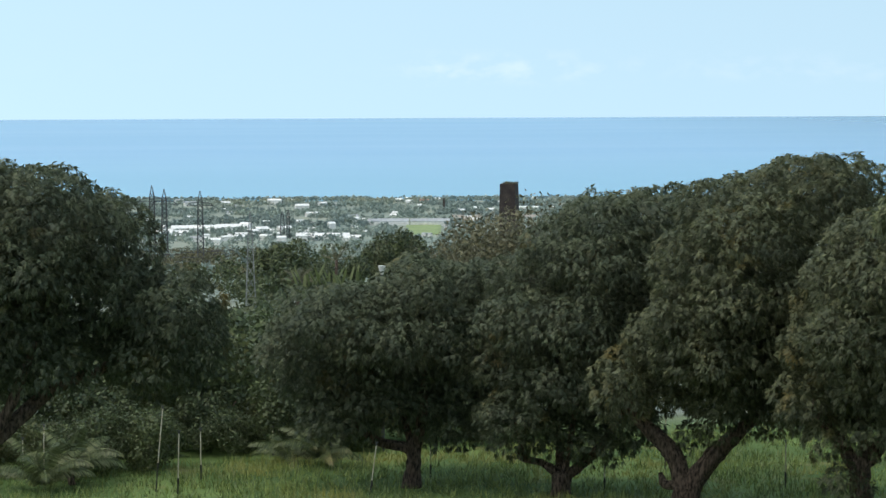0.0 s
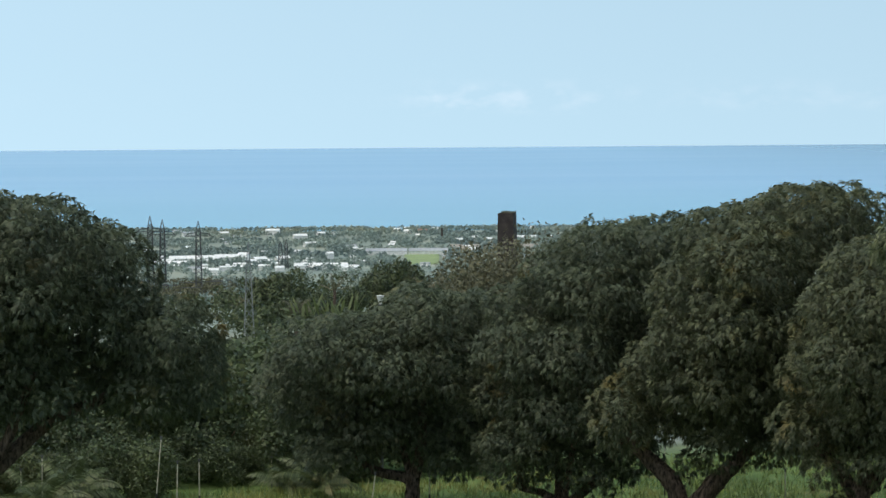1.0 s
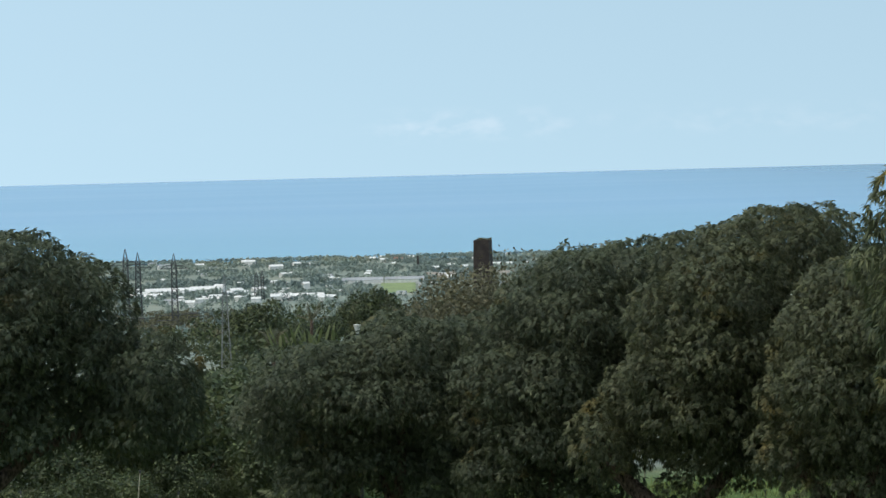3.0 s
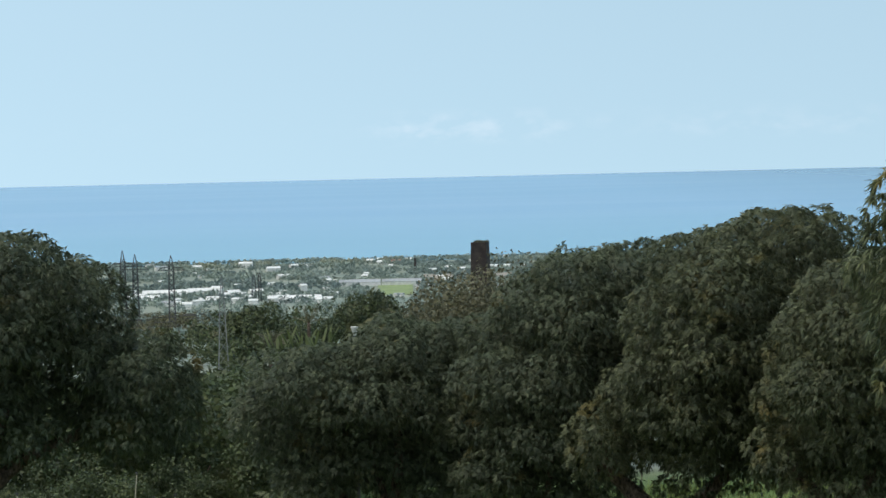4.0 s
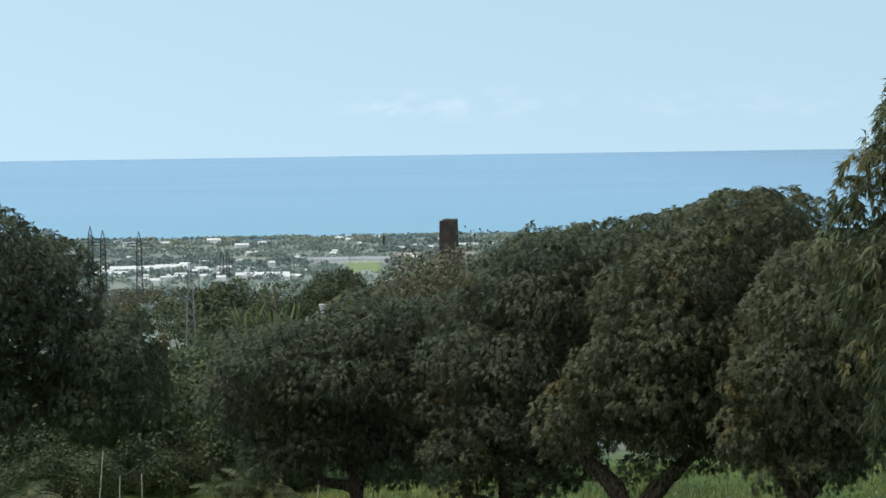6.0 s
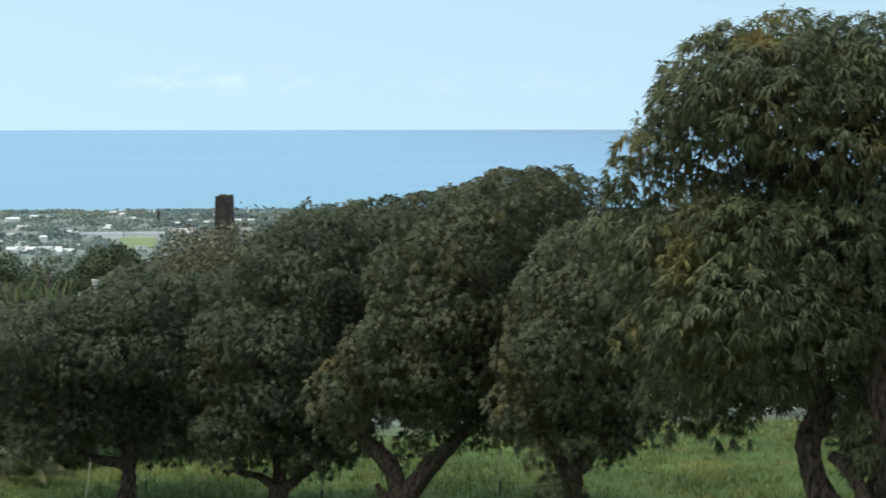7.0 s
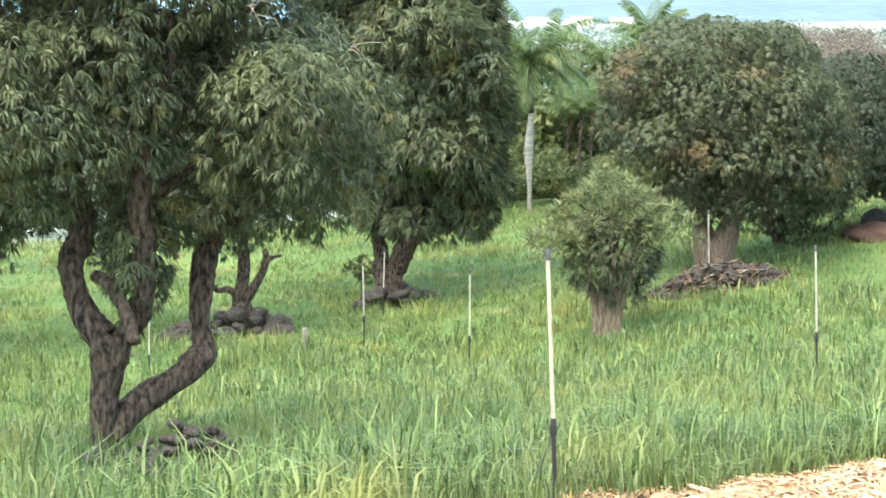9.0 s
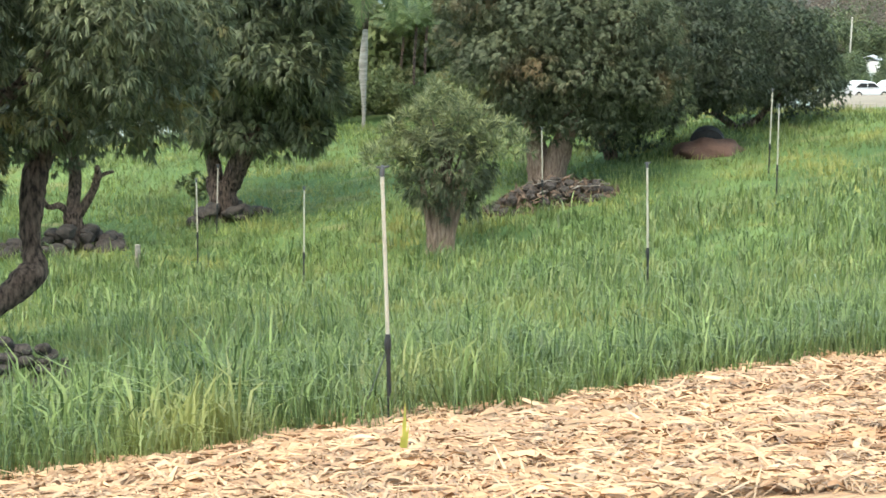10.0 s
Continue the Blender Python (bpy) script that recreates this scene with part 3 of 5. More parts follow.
for x, z, y in ((1.68, 5.6, -1.15), (2.8, 5.2, -1.0)):
    bm = bmesh.new()
    for i in range(5):
        a, l_ = rnd.uniform(-1.2, 1.9), rnd.uniform(0.2, 0.42)
        p0 = (x + rnd.uniform(-0.1, 0.1), y, z + rnd.uniform(-0.1, 0.1))
        p1 = (p0[0] + l_ * math.cos(a), y - 0.12, p0[2] + l_ * math.sin(a) * 0.7)
        tube(bm, bend(p0, p1, 5, (0, 0, 0.06), 0.03, i), [0.007, 0.006, 0.005, 0.004, 0.003], 5)
    part("dead_branch", bm, M_TWIG, big, "bare pale dead twigs")
mango_tree(-13.62, 46.0, 21, [
           (2.04, 7.14, 1.47, 1.02), (0.49, 7.31, 1.49, 1.12), (3.54, 6.59, 0.99, 0.99), (1.63, 6.02, 1.47, 1.04, -0.6), (3.89, 5.43, 0.77, 0.87),
           (0.22, 5.76, 1.37, 1.24), (5.0, 4.96, 0.96, 0.98, -0.5), (5.45, 4.32, 0.59, 0.86, -0.3), (4.67, 3.92, 0.93, 0.65), (1.87, 4.61, 1.24, 0.87),
           (4.19, 4.21, 0.63, 0.76, 0.8), (0.54, 4.03, 1.37, 0.99), (2.34, 3.86, 0.75, 0.44)],
           [[(-0.3, 0, 0.36), (0, 0.98, 0.32), (0.37, 1.7, 0.274), (0.86, 2.17, 0.236)], [(0.8, 2.05, 0.211), (1.59, 2.7, 0.174), (2.45, 3.36, 0.137), (3.55, 3.76, 0.112), (4.68, 4.55, 0.075)],
            [(0.8, 2.05, 0.186), (1.23, 2.65, 0.137), (1.54, 3.26, 0.112), (1.98, 4.48, 0.087)], [(0.74, 2.0, 0.174), (0.17, 3.31, 0.137), (-0.51, 4.56, 0.099)]],
           74, "broad mango tree with a long leaning limb")
mango_tree(-0.90, 54.5, 22, [
           (0.53, 5.26, 1.36, 0.74), (-1.1, 4.66, 1.02, 0.61, -0.4), (1.75, 5.13, 0.74, 0.88), (-2.01, 4.47, 1.31, 0.85, -0.5),
           (-3.07, 3.61, 0.91, 0.85), (-0.54, 3.92, 1.38, 0.9, -0.9), (0.93, 4.01, 1.17, 0.99, -0.5), (-2.04, 2.93, 1.25, 0.77),
           (1.45, 2.9, 0.88, 0.88), (-0.56, 2.46, 1.47, 0.74), (-1.89, 2.1, 0.81, 0.56), (0.78, 2.15, 0.88, 0.59), (-1.9, 1.76, 0.88, 0.44),
           (1.15, 1.58, 0.89, 0.52, 0.3)],
           [[(0, 0, 0.26), (0.05, 0.58, 0.2), (0.08, 0.96, 0.18), (0.08, 1.18, 0.177)], [(0.03, 0.98, 0.133), (-0.26, 1.08, 0.133), (-0.98, 1.25, 0.118), (-1.59, 1.87, 0.088)],
            [(0.12, 1.05, 0.147), (0.29, 1.96, 0.133), (0.34, 2.88, 0.103), (0.42, 3.95, 0.074)], [(0, 1.1, 0.103), (-0.3, 2.24, 0.088), (-0.55, 3.21, 0.059)]], 74)
mango_tree(3.23, 53.0, 23, [
           (1.18, 7.02, 1.07, 0.69), (2.47, 7.03, 1.15, 0.83), (0.18, 6.38, 0.93, 0.74), (-0.82, 5.5, 0.86, 0.79), (1.03, 5.98, 1.35, 0.92, -0.6),
           (2.54, 5.79, 1.0, 1.07), (-0.88, 4.48, 1.06, 0.92, -0.6), (0.53, 4.45, 1.41, 1.01, -0.9), (1.97, 4.35, 1.0, 1.15), (-1.26, 3.33, 1.0, 0.83),
           (0.11, 2.98, 1.35, 0.88, -0.6), (1.41, 2.76, 1.0, 0.89), (-0.9, 2.16, 1.15, 0.64), (0.54, 1.81, 1.15, 0.54), (1.69, 1.82, 0.79, 0.54),
           (-0.9, 1.51, 0.93, 0.4), (1.04, 1.42, 0.85, 0.37, -0.3)],
           [[(0, -0.1, 0.28), (0.01, 0.27, 0.25), (0.04, 0.62, 0.272)], [(-0.1, 0.6, 0.129), (-0.48, 0.84, 0.1), (-1.01, 0.97, 0.086), (-1.01, 1.36, 0.072), (-1.25, 2.02, 0.057)],
            [(0.15, 0.55, 0.143), (0.48, 0.8, 0.129), (0.92, 1.24, 0.115), (1.34, 1.81, 0.086), (1.84, 2.76, 0.072)], [(-0.03, 0.6, 0.115), (-0.04, 1.24, 0.1), (-0.17, 2.02, 0.072)],
            [(0.09, 0.6, 0.1), (0.22, 1.32, 0.086), (0.4, 2.61, 0.072)]], 74)
mango_tree(6.67, 50.5, 24, [
           (3.12, 7.76, 1.46, 0.8, 0.8), (1.89, 7.56, 0.96, 0.62, 0.5), (4.14, 7.48, 0.83, 0.83, 0.9), (0.8, 7.39, 0.89, 0.66),
           (1.58, 6.78, 1.27, 0.94, -0.9), (0.33, 6.07, 1.08, 1.01, -0.5), (3.03, 6.44, 1.1, 1.1, 0.3), (1.52, 5.32, 1.4, 1.07, -1.0),
           (0.14, 4.72, 1.15, 1.08, -0.5), (2.96, 4.97, 1.09, 1.16), (-0.61, 3.97, 0.82, 0.85), (1.0, 3.82, 1.34, 0.97, -0.8), (2.43, 3.6, 1.23, 0.96),
           (-0.33, 3.01, 0.89, 0.61), (1.03, 2.61, 1.02, 0.57), (-1.54, 3.07, 0.61, 0.81, -0.5), (2.31, 2.57, 0.82, 0.52), (0.15, 1.84, 0.27, 0.3),
           (2.79, 2.6, 0.96, 0.55, 0.3)],
           [[(0, -0.12, 0.37), (-0.01, 0.3, 0.328), (0.01, 0.65, 0.34)], [(-0.05, 0.5, 0.246), (-0.15, 1.05, 0.232), (-0.44, 1.58, 0.218), (-0.84, 1.93, 0.191), (-1.25, 2.41, 0.15), (-1.53, 3.29, 0.109)],
            [(0.06, 0.5, 0.273), (0.26, 0.87, 0.259), (0.55, 1.29, 0.232), (0.9, 1.69, 0.205), (1.26, 2.05, 0.177), (1.65, 2.46, 0.136), (2.31, 3.43, 0.109)],
            [(-0.1, 0.7, 0.123), (-0.5, 0.68, 0.11), (-0.61, 0.93, 0.06)]], 74, "mango tree with a wide fork and olive green crown", material=M_MANGO_OLIVE)
mango_tree(11.62, 47.5, 25, [
           (0.87, 6.79, 1.07, 0.69, -0.5), (-0.05, 6.42, 0.9, 0.77), (1.56, 6.3, 0.9, 0.9), (0.59, 5.72, 1.26, 0.88, -0.8), (-0.56, 5.52, 0.9, 0.96),
           (1.23, 4.9, 1.02, 1.02, -0.3), (-0.18, 4.52, 1.13, 0.94, -0.9), (-1.08, 4.22, 0.77, 0.9), (0.59, 3.65, 1.08, 0.82, -0.6),
           (1.5, 3.7, 0.77, 0.83), (-0.44, 3.18, 0.9, 0.64), (0.33, 2.38, 0.79, 0.57, -0.3), (-0.83, 2.07, 0.41, 0.39), (-0.51, 1.15, 0.41, 0.41, -0.2),
           (-1.48, 2.92, 0.64, 0.58), (1.11, 2.66, 0.71, 0.58)],
           [[(0, -0.14, 0.334), (-0.13, 0.59, 0.257), (-0.21, 1.38, 0.231), (-0.12, 1.71, 0.231)], [(-0.29, 1.4, 0.167), (-0.57, 1.91, 0.154), (-0.93, 2.28, 0.141), (-1.19, 2.83, 0.116), (-1.27, 3.48, 0.09)],
            [(-0.03, 1.6, 0.167), (0.4, 2.23, 0.154), (0.86, 2.81, 0.116), (1.12, 3.72, 0.09)], [(-0.12, 1.6, 0.128), (-0.18, 2.43, 0.103), (-0.3, 3.47, 0.077)]],
           74, "mango tree with olive green crown among stones", material=M_MANGO_OLIVE)
mango_tree(22.45, 51.0, 26, [
           (-1.44, 3.07, 1.24, 0.96), (-0.33, 2.66, 1.24, 0.76), (-2.0, 3.91, 1.1, 1.1), (0.08, 3.64, 1.1, 0.96), (-1.03, 4.61, 1.24, 1.1),
           (-3.25, 2.23, 0.76, 0.76), (-3.95, 3.07, 0.83, 0.83)],
           [[(0, 0.1, 0.303), (0, 0.52, 0.234), (0, 0.73, 0.234)], [(-0.03, 0.6, 0.165), (0.06, 1.54, 0.152), (-0.04, 2.56, 0.11)], [(0.06, 0.55, 0.124), (0.36, 1.04, 0.11), (0.57, 1.54, 0.096), (0.58, 1.9, 0.06)],
            [(0.5, 1.48, 0.069), (0.72, 1.62, 0.055), (0.98, 1.69, 0.041)], [(-0.06, 0.66, 0.096), (-0.32, 0.9, 0.083), (-0.6, 0.91, 0.069), (-0.8, 1.3, 0.055)]],
           70, "mango tree with crooked broken stems on a stone heap", lift=0.25)
mango_tree(26.55, 54.5, 27, [
           (-1.22, 10.02, 1.47, 1.1), (0.14, 9.15, 1.17, 1.17, -0.4), (-0.61, 8.44, 1.45, 1.16, -0.8), (1.41, 7.82, 1.06, 1.09),
           (0.55, 7.01, 1.45, 1.08, -1.0), (2.11, 6.66, 0.82, 1.06), (-1.19, 6.81, 1.18, 1.18), (1.57, 5.85, 1.24, 1.17, -0.6),
           (0.14, 5.11, 1.45, 1.16, -0.7), (2.07, 4.64, 0.9, 1.09), (1.16, 3.97, 1.38, 1.02, -0.8), (-0.57, 3.87, 1.03, 0.88), (2.05, 3.17, 0.84, 0.96),
           (0.46, 2.92, 1.1, 0.66), (2.18, 2.06, 0.47, 0.56), (1.49, 2.42, 0.74, 0.52), (-2.4, 9.0, 1.19, 1.19, 0.5), (0.03, 2.02, 0.88, 0.52),
           (0.91, 1.96, 0.74, 0.44)],
           [[(0.01, -0.3, 0.4), (0.0, 0.31, 0.34), (0.07, 0.64, 0.34)],
            [(-0.12, 0.46, 0.21), (-0.26, 1.06, 0.18), (-0.34, 1.66, 0.18), (-0.14, 2.29, 0.15)],
            [(0.18, 0.55, 0.27), (0.37, 1.1, 0.27), (0.66, 1.63, 0.25), (0.9, 2.23, 0.19)],
            [(-0.15, 0.18, 0.13), (-0.33, 0.36, 0.12), (-0.39, 0.64, 0.09)]],
           48, "tall mango tree with a hanging leafy skirt", leaf=0.36, wide=0.052, tuft=0.4, lift=0.4, material=M_MANGO_PALE)
mango_tree(35.47, 54.0, 28, [
           (-0.49, 5.56, 1.53, 0.85), (1.09, 5.51, 1.25, 0.85, 0.3), (-1.77, 4.81, 1.17, 0.95), (-0.02, 4.48, 1.44, 0.93, -0.8),
           (1.54, 4.36, 1.23, 1.01, -0.6), (-2.17, 3.71, 0.8, 0.95), (-1.12, 3.38, 1.15, 1.01, -0.8), (0.44, 3.22, 1.36, 1.0, -1.0),
           (2.43, 3.76, 0.95, 1.17), (-0.67, 2.17, 0.94, 0.73, -0.3), (1.88, 2.78, 1.23, 0.94, -0.5), (0.92, 2.0, 1.16, 0.65, -0.3),
           (2.9, 2.76, 0.73, 0.88)],
           [[(0, -0.13, 0.584), (-0.01, 0.29, 0.467)], [(-0.12, 0.1, 0.34), (-0.26, 0.87, 0.3), (-0.49, 1.75, 0.204), (-0.71, 3.21, 0.146)], [(0.12, 0.1, 0.34), (0.3, 0.89, 0.3), (0.56, 1.78, 0.204), (0.87, 3.25, 0.146)]],
           74, "mango tree with a stout double trunk on stones", material=M_MANGO_FLUSH, bark=M_PALE_BARK)
mango_tree(37.29, 58.0, 29, [
           (1.79, 4.27, 1.18, 0.95, 0.4), (2.88, 3.56, 1.1, 0.94), (1.83, 2.95, 1.4, 1.01, -0.5), (3.22, 2.45, 0.86, 1.01, -0.4),
           (0.63, 2.39, 1.1, 0.94), (1.08, 1.82, 1.21, 0.68, -0.6), (2.47, 2.22, 1.09, 0.65, -0.4), (0.22, 1.16, 1.17, 0.78, -0.3),
           (0.18, 0.61, 0.56, 0.38), (3.57, 2.1, 0.66, 0.5)],
           [[(0, -0.2, 0.188), (-0.18, 0.39, 0.172)], [(-0.18, 0.25, 0.141), (-0.59, 0.85, 0.11), (-0.77, 1.48, 0.078)], [(-0.13, 0.25, 0.141), (0.18, 1.2, 0.11), (0.61, 2.0, 0.078)]], 74, leaf=0.15, wide=0.028, material=M_MANGO_DARK)
mango_tree(40.73, 62.0, 30, [
           (0.95, 2.77, 1.31, 0.97), (-0.17, 2.92, 1.01, 0.92), (1.76, 1.98, 0.87, 0.84), (0.86, 1.86, 1.33, 1.0, -0.6), (-0.61, 1.91, 0.92, 0.84),
           (-0.09, 1.39, 1.08, 0.7, -0.4), (1.72, 1.24, 1.17, 0.63, -0.3), (2.47, 1.28, 0.57, 0.47), (-1.07, 1.14, 0.67, 0.6)],
           [[(0.09, -0.3, 0.168), (-0.18, 0.0, 0.151)], [(-0.15, -0.1, 0.134), (-0.44, 0.17, 0.117), (-0.87, 0.4, 0.084)], [(-0.15, -0.1, 0.117), (0.46, 0.29, 0.101), (1.07, 1.16, 0.084)]],
           74, "rounded dark green mango tree at the field's end", leaf=0.15, wide=0.028, material=M_MANGO_DARK)

# pale shrub on a stout splayed stem
rng = np.random.default_rng(5)
shrub = thing("shrub", spot(32.57, 46.5), "pale green shrub with strappy rosettes on a stout pale trunk", "shrub")
shrub.rotation_euler[2] = -radians(32.57)
stem("trunk", [(0, -0.4, 0.4), (0, 0.0, 0.33), (0, 0.4, 0.29), (0.01, 1.05, 0.33)], shrub, 3, material=M_PALE_BARK)
for i, (x0, x1) in enumerate(((-0.26, -0.36), (-0.12, -0.1), (0.06, 0.12), (0.2, 0.3), (0.3, 0.46))):
    stem("rib", [(x0, -0.15, 0.07), (x0 * 0.9, 0.4, 0.075), (x1, 1.2, 0.07), (x1 * 1.4, 1.9, 0.05)], shrub, 40 + i, -0.26, -0.22, material=M_PALE_BARK)
heads = []
for i in range(46):
    a, b_, l_ = rng.uniform(-1.45, 1.45), rng.uniform(-1.2, 1.2), rng.uniform(0.75, 1.95)
    l_ *= 0.84 + 0.1 * abs(a)
    p_ = (0.12 + l_ * math.sin(a) * math.cos(b_ * 0.6), l_ * math.sin(b_) * 0.75, 1.95 + l_ * math.cos(a) * math.cos(b_ * 0.5))
    heads.append(p_ + (rng.uniform(0.2, 0.36),))
    if i < 14:
        stem("branch", [(0.1 * math.sin(a), 1.2, 0.045), (0.1 + p_[0] * 0.5, 0.55 * p_[2] + 0.5, 0.028), (p_[0], p_[2] - 0.15, 0.014)], shrub, 60 + i, 0.15, max(p_[1], 0.1))
crown(rng, np.array(heads), 11, 18, 0.3, 0.026, M_SHRUB, shrub, droop=0.12, spread=1.3, rise=0.7, fine=False)
lobes = lobes_of(rng, (0.12, 0, 1.85, 1.12, 0.95, 1.0), 0.34)
crown(rng, lobes, 16, 12, 0.3, 0.03, M_MANGO_OLIVE, shrub, droop=0.6, spread=1.4, fine=False, name="lower_leaves", label="darker hanging lower leaves")

# a weed beside the leafy tree
rng = np.random.default_rng(15)
weed = thing("weed_plant", spot(25.75, 56.0), "small broad-leaved weed in the grass beside a tree", "plant")
stem("stalk", [(0, -0.1, 0.02), (0.03, 0.45, 0.018), (-0.02, 0.9, 0.01)], weed, 4, material=M_LUSH)
crown(rng, np.array([(0.0, 0.0, 0.85, 0.28), (0.25, 0.05, 0.7, 0.22), (-0.28, 0.0, 0.75, 0.22)]), 20, 7, 0.2, 0.07, M_LUSH, weed, droop=0.4, spread=1.5, fine=False, name="leaves")

# ---------- stone heaps ----------


def stone_mesh(seed):
    bm = bmesh.new()
    bmesh.ops.create_icosphere(bm, subdivisions=2, radius=0.5)
    rnd = random.Random(seed)
    ax = [rnd.uniform(0.7, 1.1), rnd.uniform(0.7, 1.0), rnd.uniform(0.5, 0.75)]
    off = Vector([rnd.uniform(0, 50) for _ in range(3)])
    for v in bm.verts:
        k = 1 + 0.35 * noise.noise(v.co * 2.2 + off)
        v.co = Vector((v.co.x * ax[0], v.co.y * ax[1], v.co.z * ax[2])) * k
    me = bpy.data.meshes.new("stone")
    bm.to_mesh(me)
    bm.free()
    me.materials.append(M_STONE)
    return me


STONES = [stone_mesh(i) for i in range(6)]


def stone_heap(az, dist, width, depth, height, count, size, seed, label):
    rnd = random.Random(seed)
    t = thing("stone_heap", spot(az, dist), label, "stones", "stone heaps under the trees")
    for i in range(count):
        a, r = rnd.uniform(0, 2 * math.pi), math.sqrt(rnd.random())
        x, y = r * math.cos(a) * width / 2, r * math.sin(a) * depth / 2
        ob = new("stone", STONES[rnd.randrange(6)])
        ob.parent = t
        gz_ = float(ground(t.location.x + x, t.location.y + y)) - t.location.z
        ob.location = (x, y, gz_ + height * (1 - r * r) * rnd.uniform(0.4, 0.95) + 0.03)
        ob.rotation_euler = [rnd.uniform(-0.5, 0.5), rnd.uniform(-0.5, 0.5), rnd.uniform(0, 6.28)]
        k = size * rnd.uniform(0.6, 1.4)
        ob.scale = (k, k, k)
    if "sticks" in label:
        for i in range(16):
            a, x, y = rnd.uniform(-0.5, 0.5), rnd.uniform(-0.2, 0.45) * width, rnd.uniform(-0.4, 0.1) * depth
            l_, z = rnd.uniform(0.4, 1.3), height * rnd.uniform(0.6, 1.0)
            bm = bmesh.new()
            tube(bm, bend((x - l_ * 0.5, y, z - 0.2 * l_ * a), (x + l_ * 0.5, y + 0.2, z + 0.2 * l_ * a), 5, (0, 0, 0.05), 0.03, i), [0.012, 0.014, 0.013, 0.011, 0.008], 5)
            part("stick", bm, M_TWIG, t, "dry pale stick")
        # dry leaves caught between the stones
        r = np.random.default_rng(seed)
        n = 900
        a, q = r.uniform(0, 2 * math.pi, n), np.sqrt(r.random(n)) * 1.1
        p = np.stack([q * np.cos(a) * width / 2, q * np.sin(a) * depth / 2, np.zeros(n)], -1)
        p[:, 2] = ground(t.location.x + p[:, 0], t.location.y + p[:, 1]) - t.location.z + height * np.clip(1 - q * q, 0, 1) * r.uniform(0.3, 1.05, n) + 0.06
        u, w = r.normal(size=(n, 3)) * 0.08, r.normal(size=(n, 3)) * 0.025
        v = np.stack([p - u, p + w, p + u, p - w], 1).reshape(-1, 3)
        mesh_of("leaf_litter", v, np.arange(4 * n).reshape(-1, 4), M_LITTER, t, "dry brown leaf litter")


HEAP = "heap of dark basalt stones in the grass"
stone_heap(22.2, 50.8, 3.6, 1.6, 0.66, 64, 0.44, 1, HEAP)
stone_heap(26.7, 54.4, 2.0, 1.3, 0.55, 26, 0.45, 2, HEAP)
stone_heap(35.6, 51.4, 3.6, 2.0, 0.6, 150, 0.27, 3, "heap of dark basalt stones and dry sticks")
stone_heap(13.0, 42.6, 3.2, 1.4, 0.6, 60, 0.36, 4, HEAP)
stone_heap(20.85, 22.9, 1.6, 0.9, 0.62, 80, 0.16, 5, "low heap of stones and dry trash beside a trunk")
stone_heap(18.6, 24.9, 0.8, 0.5, 0.2, 10, 0.22, 6, "few stones at the foot of a trunk")

# red earth mound with a dark hollow
mound = thing("earth_mound", spot(39.95, 57.5, -0.06), "mound of bare red earth with a black pipe mouth", "mound")
mound.rotation_euler[2] = -radians(39.8)
bm = bmesh.new()
bmesh.ops.create_icosphere(bm, subdivisions=4, radius=1.0)
for v in bm.verts:
    v.co = Vector((v.co.x * 1.02, v.co.y * 1.0, v.co.z * 0.46)) * (1 + 0.2 * noise.noise(v.co * 2.0))
part("earth", bm, M_EARTH, mound, smooth=True)
bm = bmesh.new()
tube(bm, [(-0.1, 0.15, 0.18), (-0.1, 1.5, 0.12)], [0.5, 0.5], 24)
part("pipe", bm, M_TYRE, mound, "black pipe mouth")

# ---------- sprinkler risers ----------


def riser(az, dist, height=2.1, black=0.75, lean=0.0, strut=False):
    t = thing("sprinkler_riser", spot(az, dist), "galvanised sprinkler riser on a black pipe in the grass", "sprinkler", "sprinkler risers in the field")
    t.rotation_euler[2] = -radians(az)
    bm = bmesh.new()
    tube(bm, [(0, 0, -0.15), (lean * 0.35, 0, black)], [0.018, 0.018], 10)
    part("lower_pipe", bm, M_BLACK, t, "black plastic pipe")
    bm = bmesh.new()
    tube(bm, [(lean * 0.34, 0, black - 0.03), (lean, 0, height)], [0.0165, 0.016], 10)
    part("upper_pipe", bm, M_GALV, t)
    bm = bmesh.new()
    tube(bm, [(lean * 0.33, 0, black - 0.14), (lean * 0.34, 0, black - 0.1), (lean * 0.36, 0, black - 0.05), (lean * 0.36, 0, black + 0.02)], [0.021, 0.029, 0.029, 0.02], 10)
    part("coupling", bm, M_BLACK, t)
    bm = bmesh.new()
    tube(bm, [(lean, 0, height - 0.02), (lean, 0, height + 0.03), (lean, 0, height + 0.07)], [0.019, 0.021, 0.013], 8)
    head = part("sprinkler_head", bm, M_STEEL, t, "dark metal impact sprinkler")
    bm = bmesh.new()
    tube(bm, [(lean - 0.045, 0, height + 0.055), (lean, 0.01, height + 0.045), (lean + 0.055, 0, height + 0.065)], [0.008, 0.012, 0.007], 8)
    part("nozzle_arm", bm, M_STEEL, head)
    if strut:
        bm = bmesh.new()
        tube(bm, [(lean * 0.3, 0.02, black - 0.09), (-0.26, 0.05, 0.02)], [0.005, 0.005], 6)
        part("strut", bm, M_STEEL, t)
    return t


